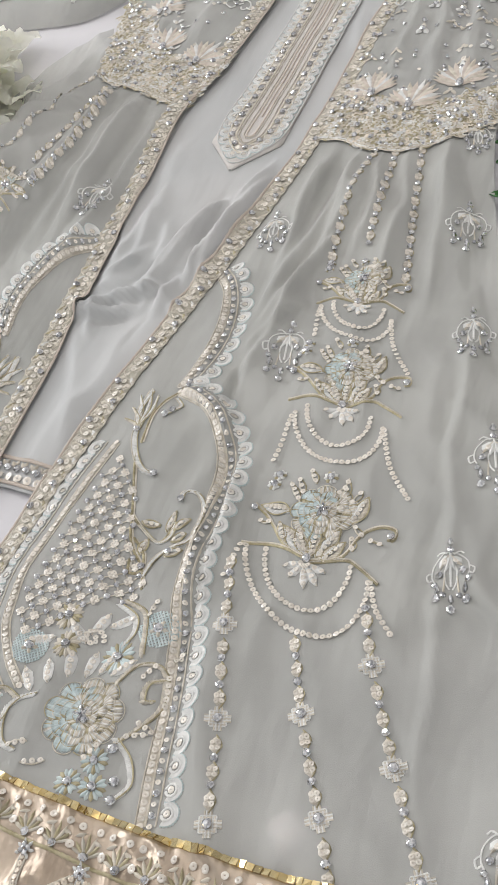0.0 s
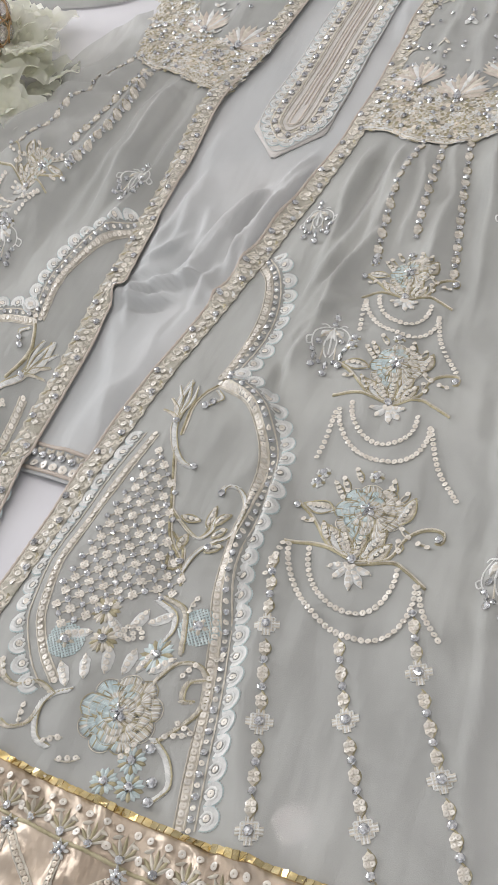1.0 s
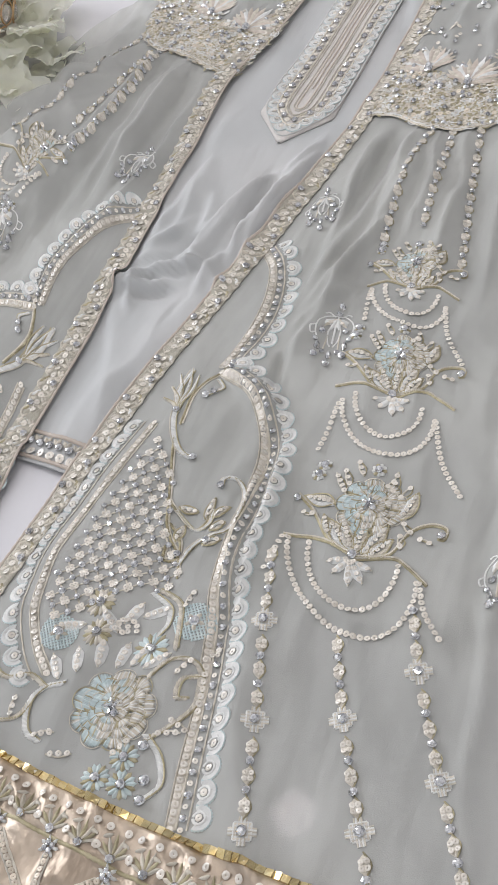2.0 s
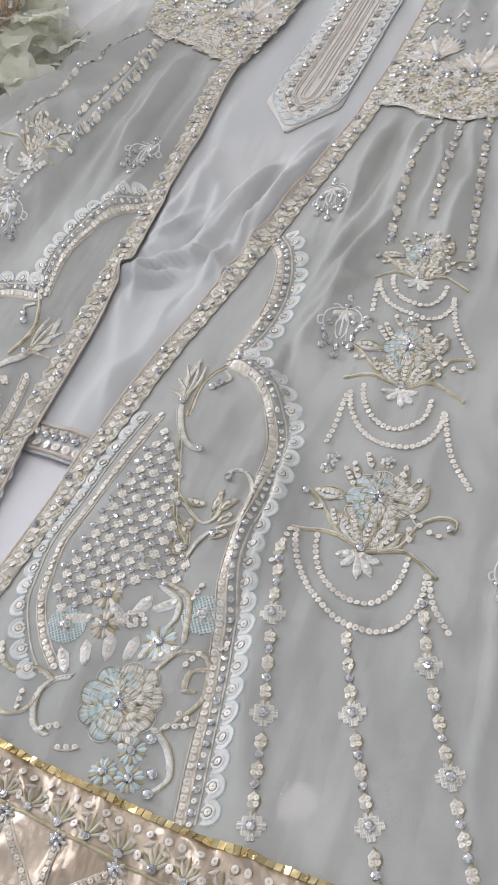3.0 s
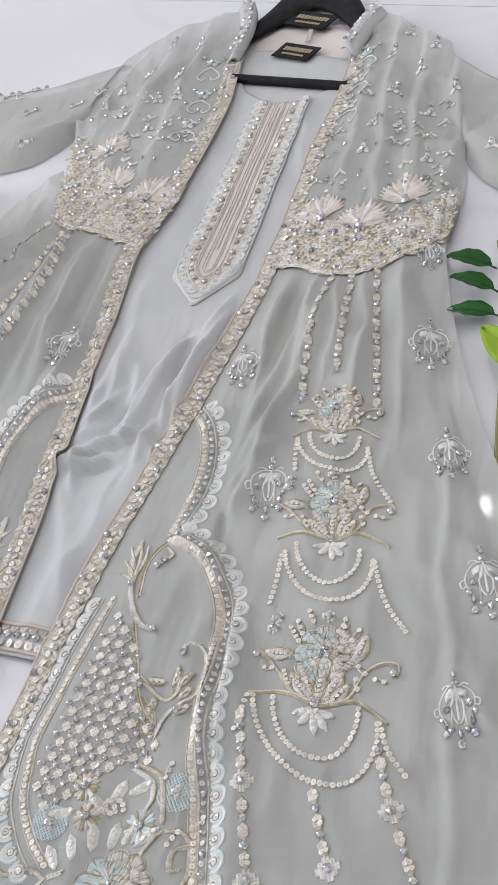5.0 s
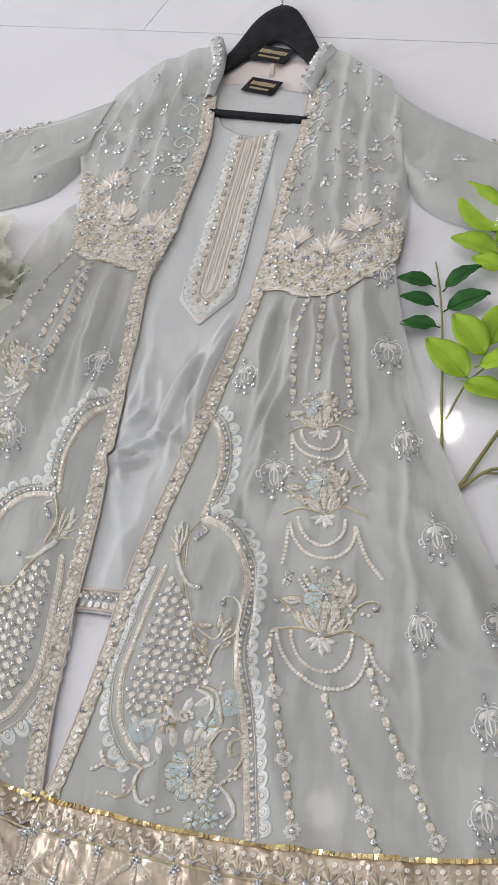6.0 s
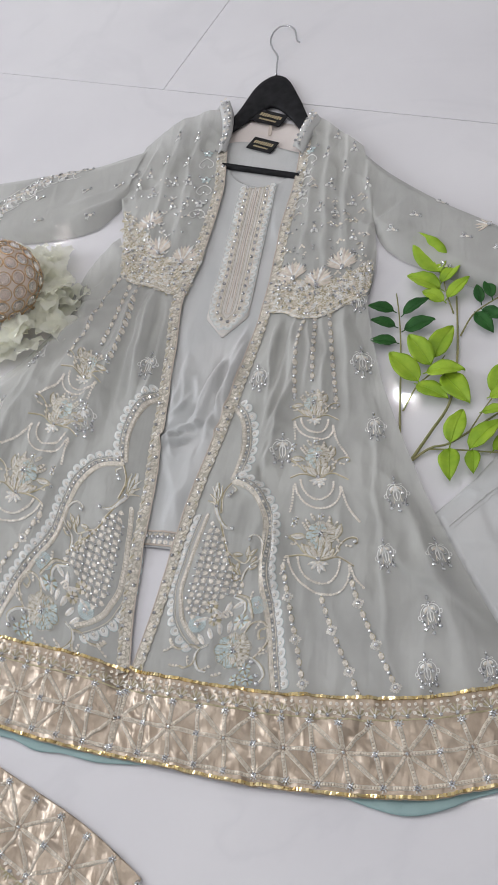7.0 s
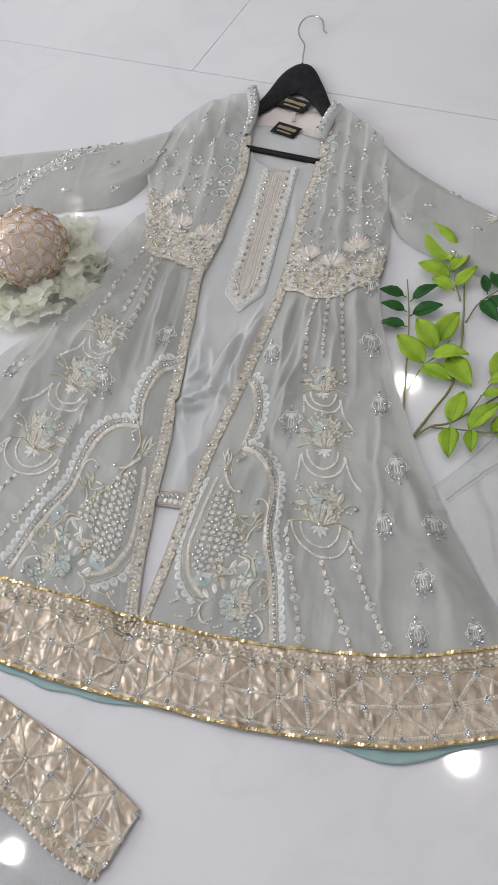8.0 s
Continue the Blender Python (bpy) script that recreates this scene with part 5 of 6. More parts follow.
def fan(st, x, y, ang, ln, n=7):
    for k in range(n):
        a = ang + (k - (n - 1) / 2) * 2.7 / n
        st.petal(x, y, a, ln * (1 - 0.05 * abs(k - n // 2)), ln * 0.15, (PEACH, THREAD, PEACH, WHITE)[k % 4], h=0.0007)
    st.gem(x, y, 0.0036, 0.002)


def sprig(st, x, y, ang, s=1.0):
    st.gem(x + 0.009 * s * math.cos(ang), y + 0.009 * s * math.sin(ang), 0.0027, 0.001)
    for k in (-0.5, 0.5):
        st.petal(x, y, ang + math.pi + k, 0.010 * s, 0.005 * s, WHITE)
    st.petal(x - 0.002 * math.cos(ang), y - 0.002 * math.sin(ang), ang, 0.008 * s, 0.004 * s, SEQUIN)
    st.gem(x - 0.004 * math.cos(ang), y - 0.004 * math.sin(ang), 0.003, 0.0016)


def high(x, y):
    return bodice_z(x, y) + 0.0018


for x, y, a in ((0.1178, 0.0946, 1.9), (0.1572, 0.0749, 1.4), (0.1966, 0.1076, 1.7), (-0.0831, 0.1636, 1.2), (-0.1302, 0.190, 1.7), (-0.1568, 0.2546, 1.6)):
    st = Stitch(high)
    fan(st, x, y, a, 0.040, 15)
    fan(st, x, y - 0.003, a, 0.020, 11)
    st.make("fan_motif", coat, "peach and white petal fan", "stuff")
for x, y in ((0.165, 0.425), (0.198, 0.384), (0.15, 0.381), (0.185, 0.34), (0.163, 0.30), (0.228, 0.284), (0.175, 0.238), (0.21, 0.173), (0.148, 0.245), (0.144, 0.199), (0.205, 0.25),
             (-0.139, 0.483), (-0.101, 0.474), (-0.154, 0.424), (-0.112, 0.411), (-0.127, 0.363), (-0.099, 0.355), (-0.124, 0.305), (-0.165, 0.34), (-0.096, 0.302), (-0.18, 0.39), (-0.15, 0.26), (-0.2, 0.37)):
    st = Stitch(high)
    sprig(st, x, y, 1.6 + random.uniform(-0.25, 0.25), 1.15)
    st.make("crystal_sprig", coat)
st = Stitch(high)
for i in range(230):
    u, v = random.random(), 0.30 + 0.62 * random.random() ** 0.7
    q = (bod_r if i % 2 else bod_l).at(0.08 + 0.84 * u, v)
    (st.gem if random.random() < 0.6 else st.sequin)(float(q[0]), float(q[1]), 0.0020)
    if i % 3 == 0:
        for k in (-1, 1):
            st.petal(float(q[0]), float(q[1]), 1.6 + 0.8 * k + (3.1 if i % 2 else 0), 0.0085, 0.0032, (WHITE, THREAD)[i % 2], h=0.0006)
st.make("bodice_beading", coat, "scattered crystals", "stuff")
for x, y in ((0.119, 0.398), (0.117, 0.345), (0.114, 0.293), (-0.075, 0.428), (-0.07, 0.36), (-0.073, 0.30)):
    st = Stitch(high)
    for k in range(5):
        st.petal(x, y, k * 1.256 + 0.3, 0.0095, 0.006, BLUE if y > 0.33 and abs(y - 0.398) < 0.04 else WHITE)
    st.gem(x, y, 0.003, 0.002)
    for s in (-1, 1):
        st.cord([(x, y - 0.012), (x + 0.010 * s, y - 0.02), (x + 0.013 * s, y - 0.03), (x + 0.006 * s, y - 0.036), (x + 0.003 * s, y - 0.03)], 0.0009, WHITE)
        st.gem(x + 0.012 * s, y + 0.008, 0.0022)
    st.make("collar_flower", coat, kind="stuff")


def sleeve_surf(sheet, vert):
    def z(x, y):
        d = np.hypot(sheet.xy[..., 0] - x, sheet.xy[..., 1] - y)
        j, i = np.unravel_index(np.argmin(d), d.shape)
        return puff(x, y, i / (sheet.nu - 1), j / (sheet.nv - 1), 0.021) + 0.0006
    return z


st = Stitch(sleeve_surf(slv_r, 0))
for x, y, a in ((0.31, 0.201, -0.6), (0.274, 0.174, -0.6), (0.39, 0.141, -0.5), (0.357, 0.089, -0.5), (0.35, 0.232, -0.6), (0.44, 0.11, -0.5)):
    sprig(st, x, y, a)
fan(st, 0.425, 0.16, 2.6, 0.024)
st.make("sleeve_sprigs", coat, kind="stuff")
st = Stitch(sleeve_surf(slv_l, 0))
for x, y, a in ((-0.313, 0.436, 0), (-0.304, 0.374, 0.3), (-0.284, 0.305, 0.3), (-0.388, 0.31, 0), (-0.399, 0.371, 0.2), (-0.211, 0.395, 0.5), (-0.24, 0.375, 0.4)):
    sprig(st, x, y, a)
fan(st, -0.37, 0.432, 0.1, 0.026)
fan(st, -0.405, 0.425, 0.0, 0.022, 5)
for k in range(22):
    f = k / 21
    st.gem(-0.41 - 0.14 * f + 0.012 * math.sin(6 * f), 0.425 - 0.10 * f, 0.0026)
    st.petal(-0.405 - 0.14 * f, 0.412 - 0.10 * f, random.random() * 6, 0.012, 0.005, random.choice((WHITE, THREAD)))
CUFF = spline([(-0.327, 0.442), (-0.365, 0.438), (-0.40, 0.420), (-0.435, 0.396), (-0.462, 0.375), (-0.475, 0.345), (-0.480, 0.318)], 15)
for k, (x, y) in enumerate(CUFF):
    for q in range(6):
        a = k * 0.9 + q * 1.05
        st.petal(float(x), float(y) - 0.008 * (k % 2), a, 0.011, 0.0046, (WHITE, THREAD, WHITE, PEACH)[(k + q) % 4], h=0.0009)
    st.gem(float(x), float(y) - 0.008 * (k % 2), 0.0030, 0.0012)
    st.cord([(float(x), float(y)), (float(x) - 0.014, float(y) - 0.012), (float(x) - 0.010, float(y) - 0.030), (float(x) + 0.002, float(y) - 0.028)], 0.0010, WHITE)
    if k % 2:
        st.petal(float(x) - 0.012, float(y) - 0.020, 3.6 + 0.2 * k, 0.017, 0.007, WHITE)
        st.gem(float(x) - 0.012, float(y) - 0.026, 0.0026, 0.001)
for k in range(5):
    st.cord([(-0.42 - 0.03 * k, 0.42 - 0.02 * k), (-0.44 - 0.03 * k, 0.40 - 0.02 * k), (-0.43 - 0.03 * k, 0.37 - 0.02 * k), (-0.41 - 0.03 * k, 0.38 - 0.02 * k)], 0.0012, WHITE)
st.make("sleeve_embroidery", coat, kind="stuff")

# ---- the inner dress ----
dress = thing("inner_dress", 0.0, 0.0, 0.0, "silver-grey silk inner dress with a beaded placket, laid under the coat", "dress")
Sheet([(-0.10, 0.42), (-0.042, 0.40), (-0.025, 0.372), (0.0, 0.348), (0.033, 0.334), (0.06, 0.338), (0.08, 0.352), (0.090, 0.385), (0.12, 0.40)],
      [(-0.16, -0.366), (-0.056, -0.381), (-0.012, -0.388), (0.07, -0.40)], [(-0.10, 0.42), (-0.115, 0.1), (-0.16, -0.366)], [(0.12, 0.40), (0.115, 0.1), (0.07, -0.40)], 120, 240).build("dress_front", kameez_z, KAMEEZ, dress)
Sheet([(-0.075, 0.462), (-0.03, 0.468), (0.02, 0.452), (0.07, 0.425), (0.12, 0.40)], [(-0.07, 0.28), (0.11, 0.26)], [(-0.075, 0.462), (-0.07, 0.28)], [(0.12, 0.40), (0.11, 0.26)], 24, 24).build(
    "dress_back", lambda x, y, u, v: 0.0045 + 0.0012 * wav(x, y, 18, 9), KAMEEZ, dress)


def placket():
    ax, ay, bx, by = 0.028, 0.331, 0.0125, 0.046
    ln = math.hypot(bx - ax, by - ay)
    dx, dy = (bx - ax) / ln, (by - ay) / ln
    nx, ny = -dy, dx

    def at(d, w):
        return ax + dx * d + nx * w, ay + dy * d + ny * w
    half = 0.0345

    def outline(w, tip):
        k = w / half
        return [at(0.0, w)] + [at(ln * q, w) for q in (0.25, 0.5, 0.75, 0.98)] + [at(ln + 0.024 * k, w * 0.62), at(ln + 0.046 * k, 0)] + [at(ln + 0.024 * k, -w * 0.62)] + [at(ln * q, -w) for q in (0.98, 0.75, 0.5, 0.25)] + [at(0.0, -w)]
    verts, faces = [], []
    n = 60
    for i in range(n + 1):
        d = (ln + 0.053) * i / n
        w = half * (0.93 + 0.10 * d / ln if d < ln + 0.012 else max(0.03, 1.034 * (1 - (d - ln - 0.012) / 0.042)))
        for k in range(9):
            x, y = at(d, w * (k / 4 - 1))
            verts.append((x, y, kameez_z(x, y) + 0.0016 - (0.0012 if k in (0, 8) else 0)))
    for i in range(n):
        for k in range(8):
            q = i * 9 + k
            faces.append((q, q + 1, q + 10, q + 9))
    base = part_mesh("placket", mesh_of("placket", verts, faces, [BLUSH2]), dress, "cream placket with lace and crystals")
    base.modifiers.new("thickness", "SOLIDIFY").thickness = 0.001

    def surf(x, y):
        return kameez_z(x, y) + 0.0027
    st = Stitch(surf)
    edge = outline(half - 0.0085, 0)
    n = int(length(spline(edge, 200)) / 0.0125)
    p = spline(edge, n)
    t = np.gradient(p, axis=0)
    for (x, y), (tx, ty) in zip(p, t):
        st.scallop(x, y, math.atan2(-tx, ty) + math.pi, 0.0074)
    row = spline(outline(0.0185, 0), 80)
    for i, (x, y) in enumerate(row):
        if i % 2:
            st.gem(x, y, 0.003, 0.001)
        else:
            st.sequin(x, y, 0.0026)
    for w, m, r in ((0.0225, THREAD, 0.0012), (0.0145, THREAD, 0.0012), (0.0115, THREAD, 0.0007), (0.004, PEACH, 0.0009), (0.0066, THREAD, 0.0006)):
        st.cord(outline(w, 0), r, m, n=180)
    st.cord(outline(half - 0.0006, 0), 0.0007, WHITE, n=260)
    st.cord([at(0.01, 0), at(ln * 0.9, 0)], 0.0009, PIPING, n=120)
    st.make("placket_embroidery", base)


BLUSH2 = material("cream_silk", (0.58, 0.55, 0.52), 0.6, second=(0.65, 0.62, 0.585), scale=60, bump=0.4, bump_scale=900)
placket()
st = Stitch(lambda x, y: kameez_z(x, y) + 0.0006)
for off in (0.002, 0.0235):
    st.cord([(-0.16, -0.364 + off), (-0.056, -0.379 + off), (-0.012, -0.386 + off), (0.07, -0.398 + off)], 0.0016, PIPING, n=120)
for k in range(26):
    x = -0.155 + 0.0088 * k
    y = np.interp(x, [-0.16, -0.056, -0.012, 0.07], [-0.366, -0.381, -0.388, -0.40])
    st.sequin(x, y + 0.0085, 0.0034)
    st.gem(x + 0.004, y + 0.016, 0.003)
    for q in (-0.5, 0.5):
        st.petal(x, y + 0.018, 1.6 + q, 0.006, 0.003, THREAD)
st.make("hem_trim", dress, "beaded cream hem trim")


def label_tag(x, y, turn, w, h, z, parent):
    bm = bmesh.new()
    box(bm, x, y, z, w, h, 0.0012, turn, 0.0004)
    lab = part("label", bm, BLACK, parent, "black woven label with unreadable gold lettering")
    bm = bmesh.new()
    c, s = math.cos(radians(turn)), math.sin(radians(turn))
    for k in range(9):
        u = (k - 4) * w * 0.085
        box(bm, x + c * u - s * h * 0.12, y + s * u + c * h * 0.12, z + 0.0008, w * 0.055, h * random.uniform(0.18, 0.26), 0.0006, turn)
    for k in range(10):
        u = (k - 4.5) * w * 0.06
        box(bm, x + c * u + s * h * 0.22, y + s * u - c * h * 0.22, z + 0.0008, w * 0.04, h * 0.11, 0.0006, turn)
    part("lettering", bm, GOLD_INK, lab)


label_tag(0.0274, 0.517, -30, 0.066, 0.032, 0.0085, coat)
label_tag(0.0224, 0.4435, -29, 0.056, 0.030, 0.0085, dress)
bm = bmesh.new()
box(bm, 0.031, 0.487, 0.0062, 0.006, 0.035, 0.0008, 2)
part("hanging_loop", bm, PIPING, coat)

# ---- hanger ----
hanger = thing("coat_hanger", 0.03, 0.55, 0.0, "black wooden coat hanger with a chrome hook inside the coat", "hanger")
outer = spline([(-0.17, 0.43), (-0.10, 0.475), (-0.043, 0.535), (-0.012, 0.610), (0.010, 0.636), (0.030, 0.641), (0.052, 0.622), (0.080, 0.560), (0.112, 0.475), (0.145, 0.40), (0.185, 0.33)], 60)
inner = spline([(-0.165, 0.41), (-0.095, 0.452), (-0.035, 0.498), (0.0, 0.53), (0.021, 0.546), (0.030, 0.547), (0.048, 0.532), (0.075, 0.495), (0.098, 0.452), (0.130, 0.385), (0.17, 0.315)], 60)
verts, faces = [], []
ring = [(0, 0.3), (0.06, 0.85), (0.22, 1.0), (0.5, 1.0), (0.78, 1.0), (0.94, 0.85), (1, 0.3), (0.9, 0.02), (0.1, 0.02)]
for a, b in zip(outer, inner):
    for k, z in ring:
        x, y = a * (1 - k) + b * k
        verts.append((x, y, 0.004 + 0.009 * z))
m = len(ring)
for i in range(59):
    for k in range(m):
        faces.append((i * m + k, i * m + (k + 1) % m, (i + 1) * m + (k + 1) % m, (i + 1) * m + k))
faces += [tuple(range(m)), tuple(59 * m + k for k in reversed(range(m)))]
part_mesh("hanger_body", mesh_of("hanger_body", verts, faces, [BLACK]), hanger)


def tube(pts, r, n=8, count=40, taper=1.0):
    p = spline(pts, count)
    t = np.gradient(p, axis=0)
    verts, faces = [], []
    for i, (c, d) in enumerate(zip(p, t)):
        d = Vector(d).normalized()
        a = d.cross(Vector((0, 0, 1)))
        a = a.normalized() if a.length > 1e-4 else Vector((1, 0, 0))
        b = d.cross(a)
        rr = r * (1 + (taper - 1) * i / (count - 1))
        for k in range(n):
            q = k / n * math.tau
            verts.append(tuple(Vector(c) + a * rr * math.cos(q) + b * rr * math.sin(q)))
    for i in range(count - 1):
        for k in range(n):
            faces.append((i * n + k, (i + 1) * n + k, (i + 1) * n + (k + 1) % n, i * n + (k + 1) % n))
    faces += [tuple(range(n)), tuple((count - 1) * n + k for k in reversed(range(n)))]
    return verts, faces


v, f = tube([(-0.075, 0.416, 0.0085), (-0.034, 0.397, 0.0095), (0.082, 0.352, 0.0095), (0.11, 0.342, 0.0085)], 0.0056, 10)
part_mesh("trouser_bar", mesh_of("trouser_bar", v, f, [BLACK]), hanger)
v, f = tube([(0.028, 0.636, 0.013), (0.026, 0.66, 0.013), (0.024, 0.693, 0.013), (0.012, 0.718, 0.013), (0.004, 0.745, 0.012), (0.006, 0.772, 0.011), (0.018, 0.789, 0.011), (0.034, 0.788, 0.011), (0.048, 0.774, 0.011), (0.054, 0.755, 0.011), (0.057, 0.737, 0.011), (0.064, 0.726, 0.012)], 0.0018, 8, 60)
part_mesh("hook", mesh_of("hook", v, f, [STEEL]), hanger, "chrome wire hook")

# ---- shawl end with satin border, and the folded shawl ----
shawl = thing("shawl", -0.15, -0.80, 0.0, "sheer grey shawl end with champagne satin star-embroidered border on the floor", "shawl")
SH = dict(top=[(-0.50, -0.545), (-0.212, -0.694), (-0.074, -0.764), (-0.003, -0.81), (0.025, -0.831)], bottom=[(-0.55, -0.66), (-0.30, -0.775), (-0.165, -0.842), (-0.068, -0.90), (-0.013, -0.922)])
shawl_band = Sheet(SH["top"], SH["bottom"], [(-0.50, -0.545), (-0.55, -0.66)], [(0.025, -0.831), (0.006, -0.88), (-0.013, -0.922)], 200, 56)


def shawl_z(x, y, u=0, v=0):
    return 0.0058 + 0.0065 * (0.2 - abs(wav(x, y, 26, 15))) + 0.0045 * (0.2 - abs(noise.noise(Vector((x * 60 + y * 45, y * 40 - x * 20, 16)))))


shawl_band.build("satin_border", shawl_z, SATIN, shawl, "champagne satin border")
star_band(shawl_band, shawl_z, shawl, length(spline(SH["top"], 60)), phase=1.0, col=0.0455, rows=(0.08, 0.42, 0.76), lace=(0.98, 0.83))
Sheet([(-0.55, -0.655), (-0.30, -0.772), (-0.165, -0.838), (-0.068, -0.896), (-0.02, -0.918)], [(-0.62, -0.80), (-0.25, -1.0), (-0.08, -1.06)], [(-0.55, -0.655), (-0.62, -0.80)], [(-0.02, -0.918), (-0.06, -1.0), (-0.08, -1.06)], 40, 30).build(
    "sheer_field", lambda x, y, u, v: 0.002 + 0.0008 * (1 + wav(x, y, 20, 17)), SHEER := material("sheer_chiffon", (0.50, 0.51, 0.50), 0.6, second=(0.55, 0.56, 0.55), scale=9, bump=0.25, bump_scale=1500, clear=0.72), shawl)
folded = thing("folded_trousers", 0.5, -0.4, 0.0, "folded pale grey silk trousers tucked beside the coat", "trousers")


def folded_z(x, y, u=0, v=0):
    return 0.0035 + 0.005 * smooth(v / 0.12) * smooth(u / 0.1 + 0.2) + 0.002 * wav(x, y, 10, 21) + fold(x, y, [((0.395, -0.315), (0.47, -0.35), 0.004, 0.004), ((0.40, -0.40), (0.50, -0.42), 0.008, 0.004), ((0.42, -0.34), (0.46, -0.50), 0.007, -0.003)])


Sheet([(0.335, -0.365), (0.356, -0.345), (0.40, -0.303), (0.439, -0.256), (0.52, -0.17)], [(0.40, -0.50), (0.45, -0.56), (0.50, -0.60), (0.66, -0.50)], [(0.335, -0.365), (0.37, -0.43), (0.40, -0.50)], [(0.52, -0.17), (0.60, -0.3), (0.66, -0.50)], 60, 60).build(
    "folded_leg", lambda x, y, u, v: min(folded_z(x, y, u, v), max(0.0012, coat_z(x, y) - 0.003) if side_gap(x, y) > -0.004 else 1), KAMEEZ, folded)

# Cords added along the trousers' fold, standing in for its dark shaded line.
st = Stitch(lambda x, y: folded_z(x, y, 1, 1))
st.cord([(0.372, -0.372), (0.415, -0.332), (0.462, -0.292), (0.53, -0.225)], 0.0012, LINING, n=90)
st.cord([(0.376, -0.377), (0.419, -0.337), (0.466, -0.297), (0.534, -0.230)], 0.0005, LINING, n=90)
st.make("fold_cord", folded, "raised grey cord along the trousers' fold, standing for its dark line")

# ---- leafy branches ----
leaf_rng = random.Random(5)


def leaf(base, tip, width, mat, parent, z0=0.008, lift=0.010):
    b, t = Vector((*base, z0)), Vector((*tip, z0 + leaf_rng.uniform(0.0, lift)))
    d = t - b
    ln = d.length
    d.normalize()
    s = Vector((0, 0, 1)).cross(d).normalized()
    up = d.cross(s)
    verts, faces = [], []
    n, m = 14, 6
    droop = leaf_rng.uniform(0.06, 0.14)
    roll = leaf_rng.uniform(-0.25, 0.25)
    for i in range(n + 1):
        q = i / n
        w = width / 2 * (math.sin(math.pi * min(1, q ** 0.82)) ** 0.78) * (1 - 0.18 * q) + 0.0003
        for k in range(-m // 2, m // 2 + 1):
            a = k / (m / 2)
            z = 0.16 * width * abs(a) - 0.05 * width * a * a + ln * droop * math.sin(math.pi * q) + 0.02 * width * math.sin(q * 22) * abs(a) + roll * w * a
            p = b + d * ln * q + s * w * a + up * z
            verts.append((p.x, p.y, max(0.0012, p.z)))
    for i in range(n):
        for k in range(m):
            q = i * (m + 1) + k
            faces.append((q, q + m + 1, q + m + 2, q + 1))
    ob = part_mesh("leaf", mesh_of("leaf", verts, faces, [mat]), parent)
    md = ob.modifiers.new("thickness", "SOLIDIFY")
    md.thickness = 0.0006
    v, f = tube([tuple(b + d * ln * q + up * (ln * droop * math.sin(math.pi * q) + 0.0004)) for q in (-0.12, 0.2, 0.5, 0.75, 0.95)], 0.0009, 6, 14, 0.4)
    v = [(x, y, max(0.0012, z)) for x, y, z in v]
    part_mesh("midrib", mesh_of("midrib", v, f, [mat]), ob)


def branch(name_label, stems, leaves, mat, width, group="leaf sprays"):
    x, y = stems[0][0][0]
    br = thing("leaf_spray", x, y, 0.0, name_label, "branch", group)
    for pts, r in stems:
        z = [0.004 + 0.004 * math.sin(3 * i / max(1, len(pts) - 1)) for i in range(len(pts))]
        v, f = tube([(a, b, c) for (a, b), c in zip(pts, z)], r, 8, 30, 0.55)
        part_mesh("stem", mesh_of("stem", v, f, [STEM]), br)
    for b, t in leaves:
        leaf(b, t, math.hypot(t[0] - b[0], t[1] - b[1]) * width, mat, br)
    return br


branch("artificial spray with dark green paired leaves on the floor", [([(0.301, -0.225), (0.299, -0.179), (0.297, -0.10), (0.294, -0.04), (0.289, 0.01), (0.283, 0.051)], 0.0017)],
       [((0.281, 0.012), (0.243, 0.022)), ((0.285, -0.019), (0.249, -0.010)), ((0.288, -0.051), (0.249, -0.042)), ((0.297, 0.004), (0.336, 0.024)), ((0.300, -0.028), (0.346, -0.017))], DARK_LEAF, 0.62)
branch("artificial spray with bright yellow-green leaves on the floor", [([(0.316, -0.264), (0.345, -0.215), (0.369, -0.17), (0.378, -0.10), (0.378, -0.038), (0.375, 0.033)], 0.0024), ([(0.371, 0.0), (0.36, 0.04), (0.352, 0.09)], 0.0013),
        ([(0.303, -0.175), (0.322, -0.135), (0.345, -0.11), (0.36, -0.08)], 0.0014)],
       [((0.351, 0.080), (0.311, 0.163)), ((0.351, 0.048), (0.300, 0.078)), ((0.357, 0.022), (0.324, 0.044)), ((0.352, 0.060), (0.384, 0.098)), ((0.362, 0.028), (0.396, 0.058)),
        ((0.341, -0.100), (0.308, -0.048)), ((0.324, -0.128), (0.281, -0.078)), ((0.344, -0.088), (0.372, -0.032)), ((0.336, -0.112), (0.392, -0.122)), ((0.323, -0.133), (0.368, -0.166)), ((0.36, -0.12), (0.398, -0.175))], LEAF, 0.57)
branch("artificial spray with bright green leaves on the floor", [([(0.318, -0.262), (0.345, -0.244), (0.373, -0.238), (0.437, -0.193), (0.50, -0.15)], 0.0018), ([(0.341, -0.244), (0.39, -0.252), (0.44, -0.259), (0.49, -0.25)], 0.0014), ([(0.395, -0.222), (0.42, -0.18), (0.45, -0.13)], 0.0012)],
       [((0.372, -0.240), (0.388, -0.185)), ((0.371, -0.250), (0.373, -0.304)), ((0.402, -0.255), (0.404, -0.294)), ((0.398, -0.252), (0.441, -0.208)), ((0.415, -0.190), (0.452, -0.196)), ((0.425, -0.165), (0.46, -0.16)), ((0.43, -0.256), (0.47, -0.225)), ((0.44, -0.259), (0.475, -0.285)), ((0.43, -0.16), (0.45, -0.11))], LEAF, 0.58)
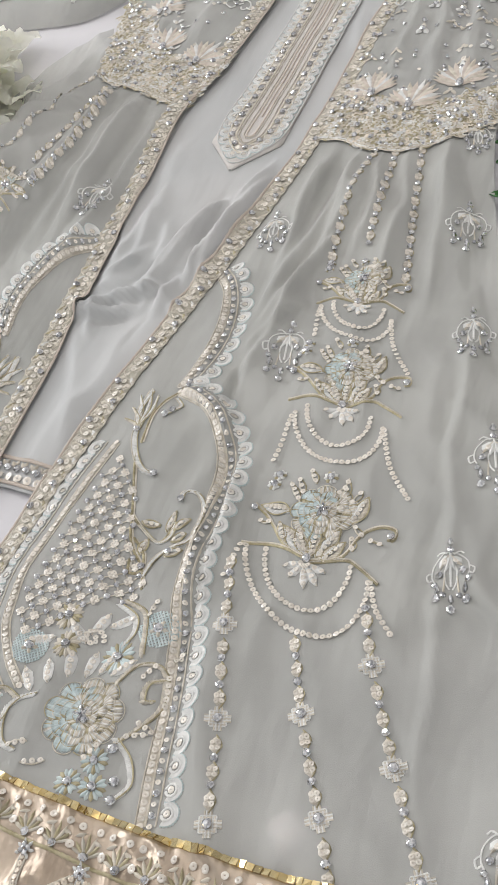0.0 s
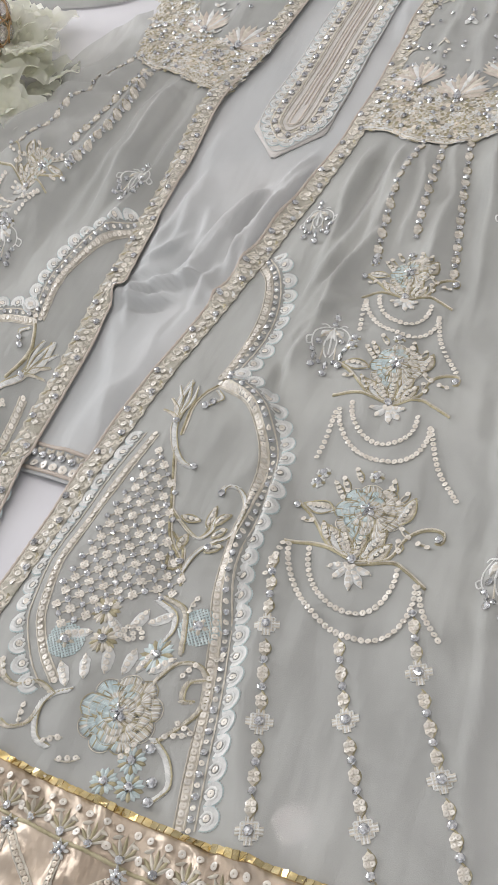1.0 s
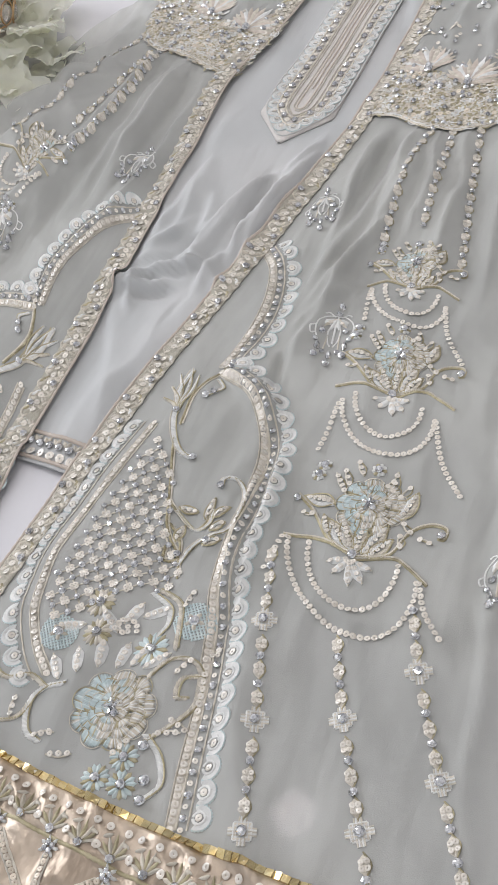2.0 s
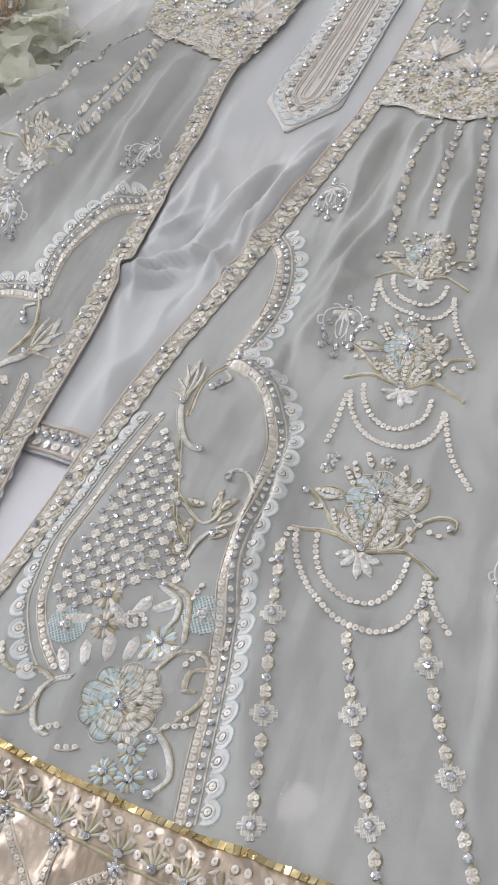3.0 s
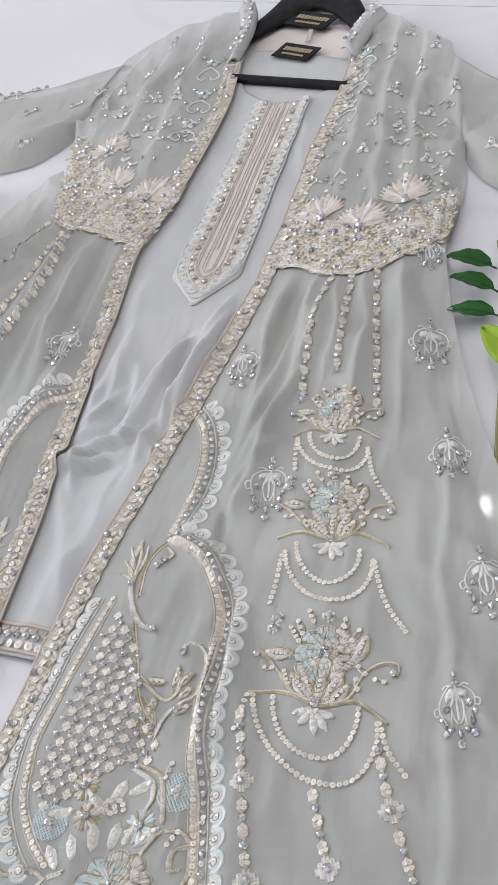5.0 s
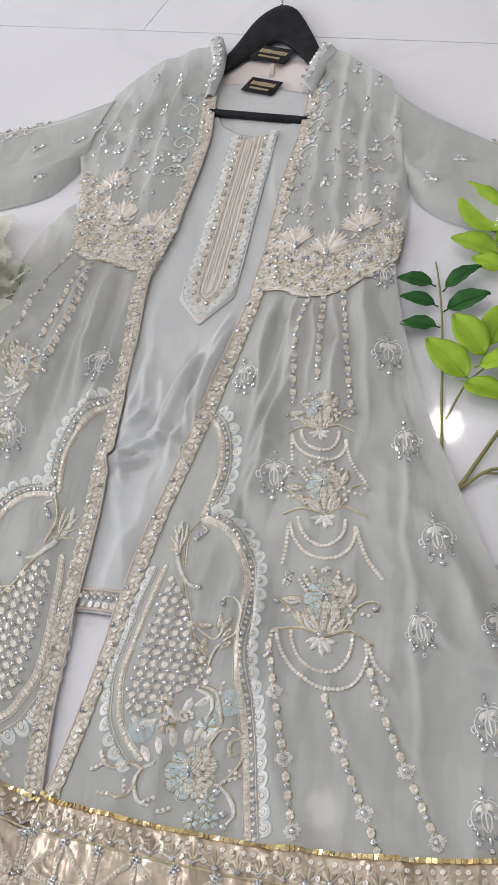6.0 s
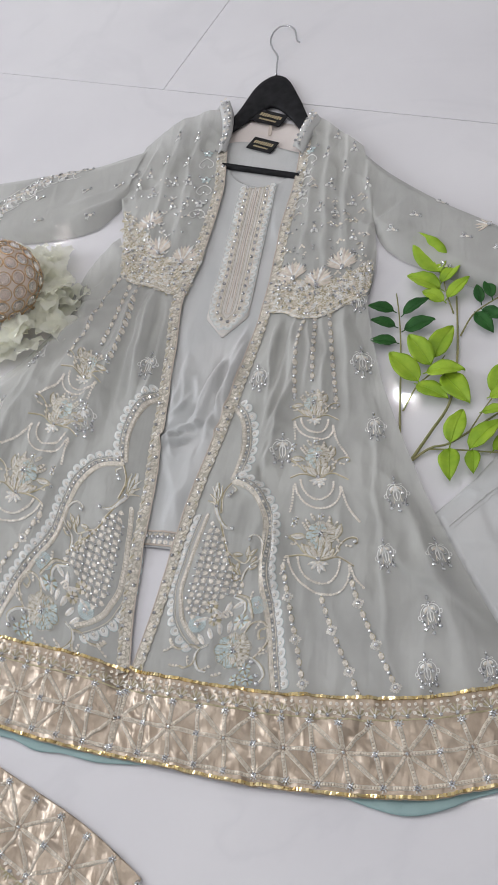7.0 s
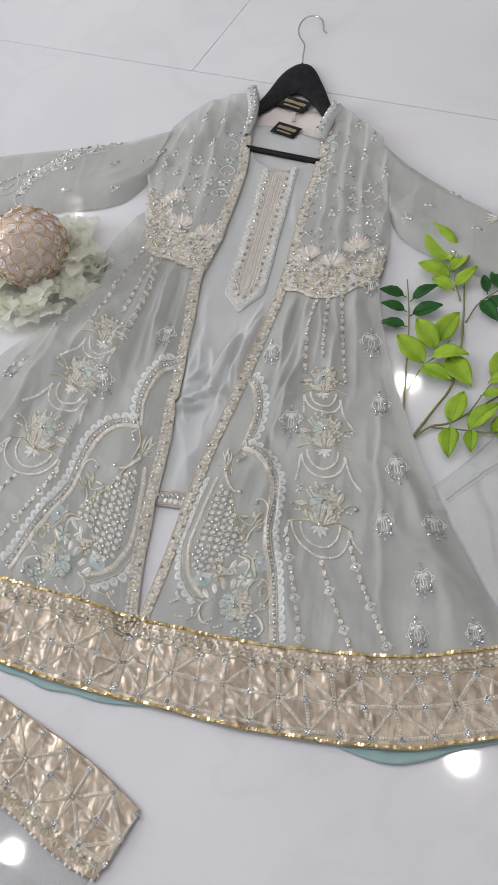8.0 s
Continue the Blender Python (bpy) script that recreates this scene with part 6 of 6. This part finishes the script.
branch("artificial spray with dark green leaves under the sleeve", [([(0.382, -0.045), (0.40, -0.01), (0.43, 0.015), (0.47, 0.04)], 0.0014)],
       [((0.412, 0.012), (0.406, 0.045)), ((0.428, 0.02), (0.42, 0.058)), ((0.415, -0.002), (0.445, -0.032)), ((0.405, -0.008), (0.43, -0.05)), ((0.44, 0.02), (0.46, -0.01))], DARK_LEAF, 0.5)

# ---- crystal globe in a wreath of silk flowers ----
GX, GY, GR = -0.382, 0.106, 0.070
globe = thing("crystal_globe", GX, GY, 0.0, "rose-gold wire candle globe set with clear crystals", "candle holder")
bm = bmesh.new()
bmesh.ops.create_uvsphere(bm, u_segments=32, v_segments=20, radius=GR * 0.9, matrix=Matrix.Translation((GX, GY, GR + 0.006)))
for fc in bm.faces:
    fc.smooth = True
part("inner_shell", bm, FROST, globe, "peach frosted glass shell")
bm = bmesh.new()
bmesh.ops.create_cone(bm, cap_ends=True, segments=32, radius1=0.036, radius2=0.026, depth=0.014, matrix=Matrix.Translation((GX, GY, 0.007)))
part("foot", bm, WIRE, globe)
ring_v, ring_f, cry_v, cry_f = [], [], [], []
for i in range(20):
    for j in range(5):
        a, b = i / 20 * math.tau, j / 5 * math.tau
        ring_v.append(((0.0116 + 0.0010 * math.cos(b)) * math.cos(a), (0.0116 + 0.0010 * math.cos(b)) * math.sin(a), 0.0011 * math.sin(b)))
        ring_f.append((i * 5 + j, ((i + 1) % 20) * 5 + j, ((i + 1) % 20) * 5 + (j + 1) % 5, i * 5 + (j + 1) % 5))
for r, z in ((0.0080, -0.002), (0.0086, 0.0), (0.0068, 0.0024), (0.0038, 0.0034)):
    cry_v += [(r * math.cos(k / 10 * math.tau), r * math.sin(k / 10 * math.tau), z) for k in range(10)]
cry_f = [(q * 10 + k, q * 10 + (k + 1) % 10, (q + 1) * 10 + (k + 1) % 10, (q + 1) * 10 + k) for q in range(3) for k in range(10)] + [tuple(range(30, 40)), tuple(reversed(range(10)))]
ring_me, cry_me = mesh_of("wire_ring", ring_v, ring_f, [WIRE]), mesh_of("crystal_bead", cry_v, cry_f, [CRYSTAL], smooth=False)
N = 96
for i in range(N):
    z = 1 - 2 * (i + 0.5) / N
    a = i * math.pi * (3 - math.sqrt(5))
    d = Vector((math.sqrt(1 - z * z) * math.cos(a), math.sqrt(1 - z * z) * math.sin(a), z))
    if d.z < -0.8:
        continue
    m = Matrix.Translation(Vector((0, 0, GR + 0.006)) + d * GR) @ d.to_track_quat("Z", "Y").to_matrix().to_4x4()
    r = new("wire_ring", ring_me)
    r.parent, r.matrix_basis = globe, m
    c = new("crystal_bead", cry_me)
    c.parent, c.matrix_basis = r, Matrix.Identity(4)

wreath = thing("flower_wreath", GX, GY, 0.0, "wreath of ivory silk hydrangea petals round the globe", "wreath")
pet_rng = random.Random(9)
for i in range(75):
    a = pet_rng.random() * math.tau
    rad = pet_rng.uniform(0.070, 0.122)
    h = 0.010 + 0.045 * pet_rng.random() * smooth((0.14 - rad) / 0.06)
    cx, cy = GX + rad * math.cos(a), GY + rad * math.sin(a)
    verts, faces = [], []
    tiltm = Euler((pet_rng.uniform(-0.4, 0.4), pet_rng.uniform(-0.4, 0.4), pet_rng.random() * 6)).to_matrix()
    for k in range(4):
        b = k * math.pi / 2 + pet_rng.uniform(-0.2, 0.2)
        ln, w = pet_rng.uniform(0.025, 0.033), pet_rng.uniform(0.021, 0.028)
        n0 = len(verts)
        for q in range(6):
            f = q / 5
            hw = w / 2 * (math.sin(math.pi * min(1, 0.12 + 0.82 * f)) ** 0.6)
            for s in (-1, -0.5, 0, 0.5, 1):
                p = Vector((ln * f * math.cos(b) - s * hw * math.sin(b), ln * f * math.sin(b) + s * hw * math.cos(b), 0.006 * math.sin(2.4 * f) + 0.003 * s * s - 0.002 * math.sin(9 * f + 2 * s)))
                p = tiltm @ p
                verts.append((cx + p.x, cy + p.y, max(0.001, h + p.z)))
        faces += [(n0 + q * 5 + s, n0 + q * 5 + s + 1, n0 + q * 5 + s + 6, n0 + q * 5 + s + 5) for q in range(5) for s in range(4)]
    part_mesh("floret", mesh_of("floret", verts, faces, [PETAL]), wreath)
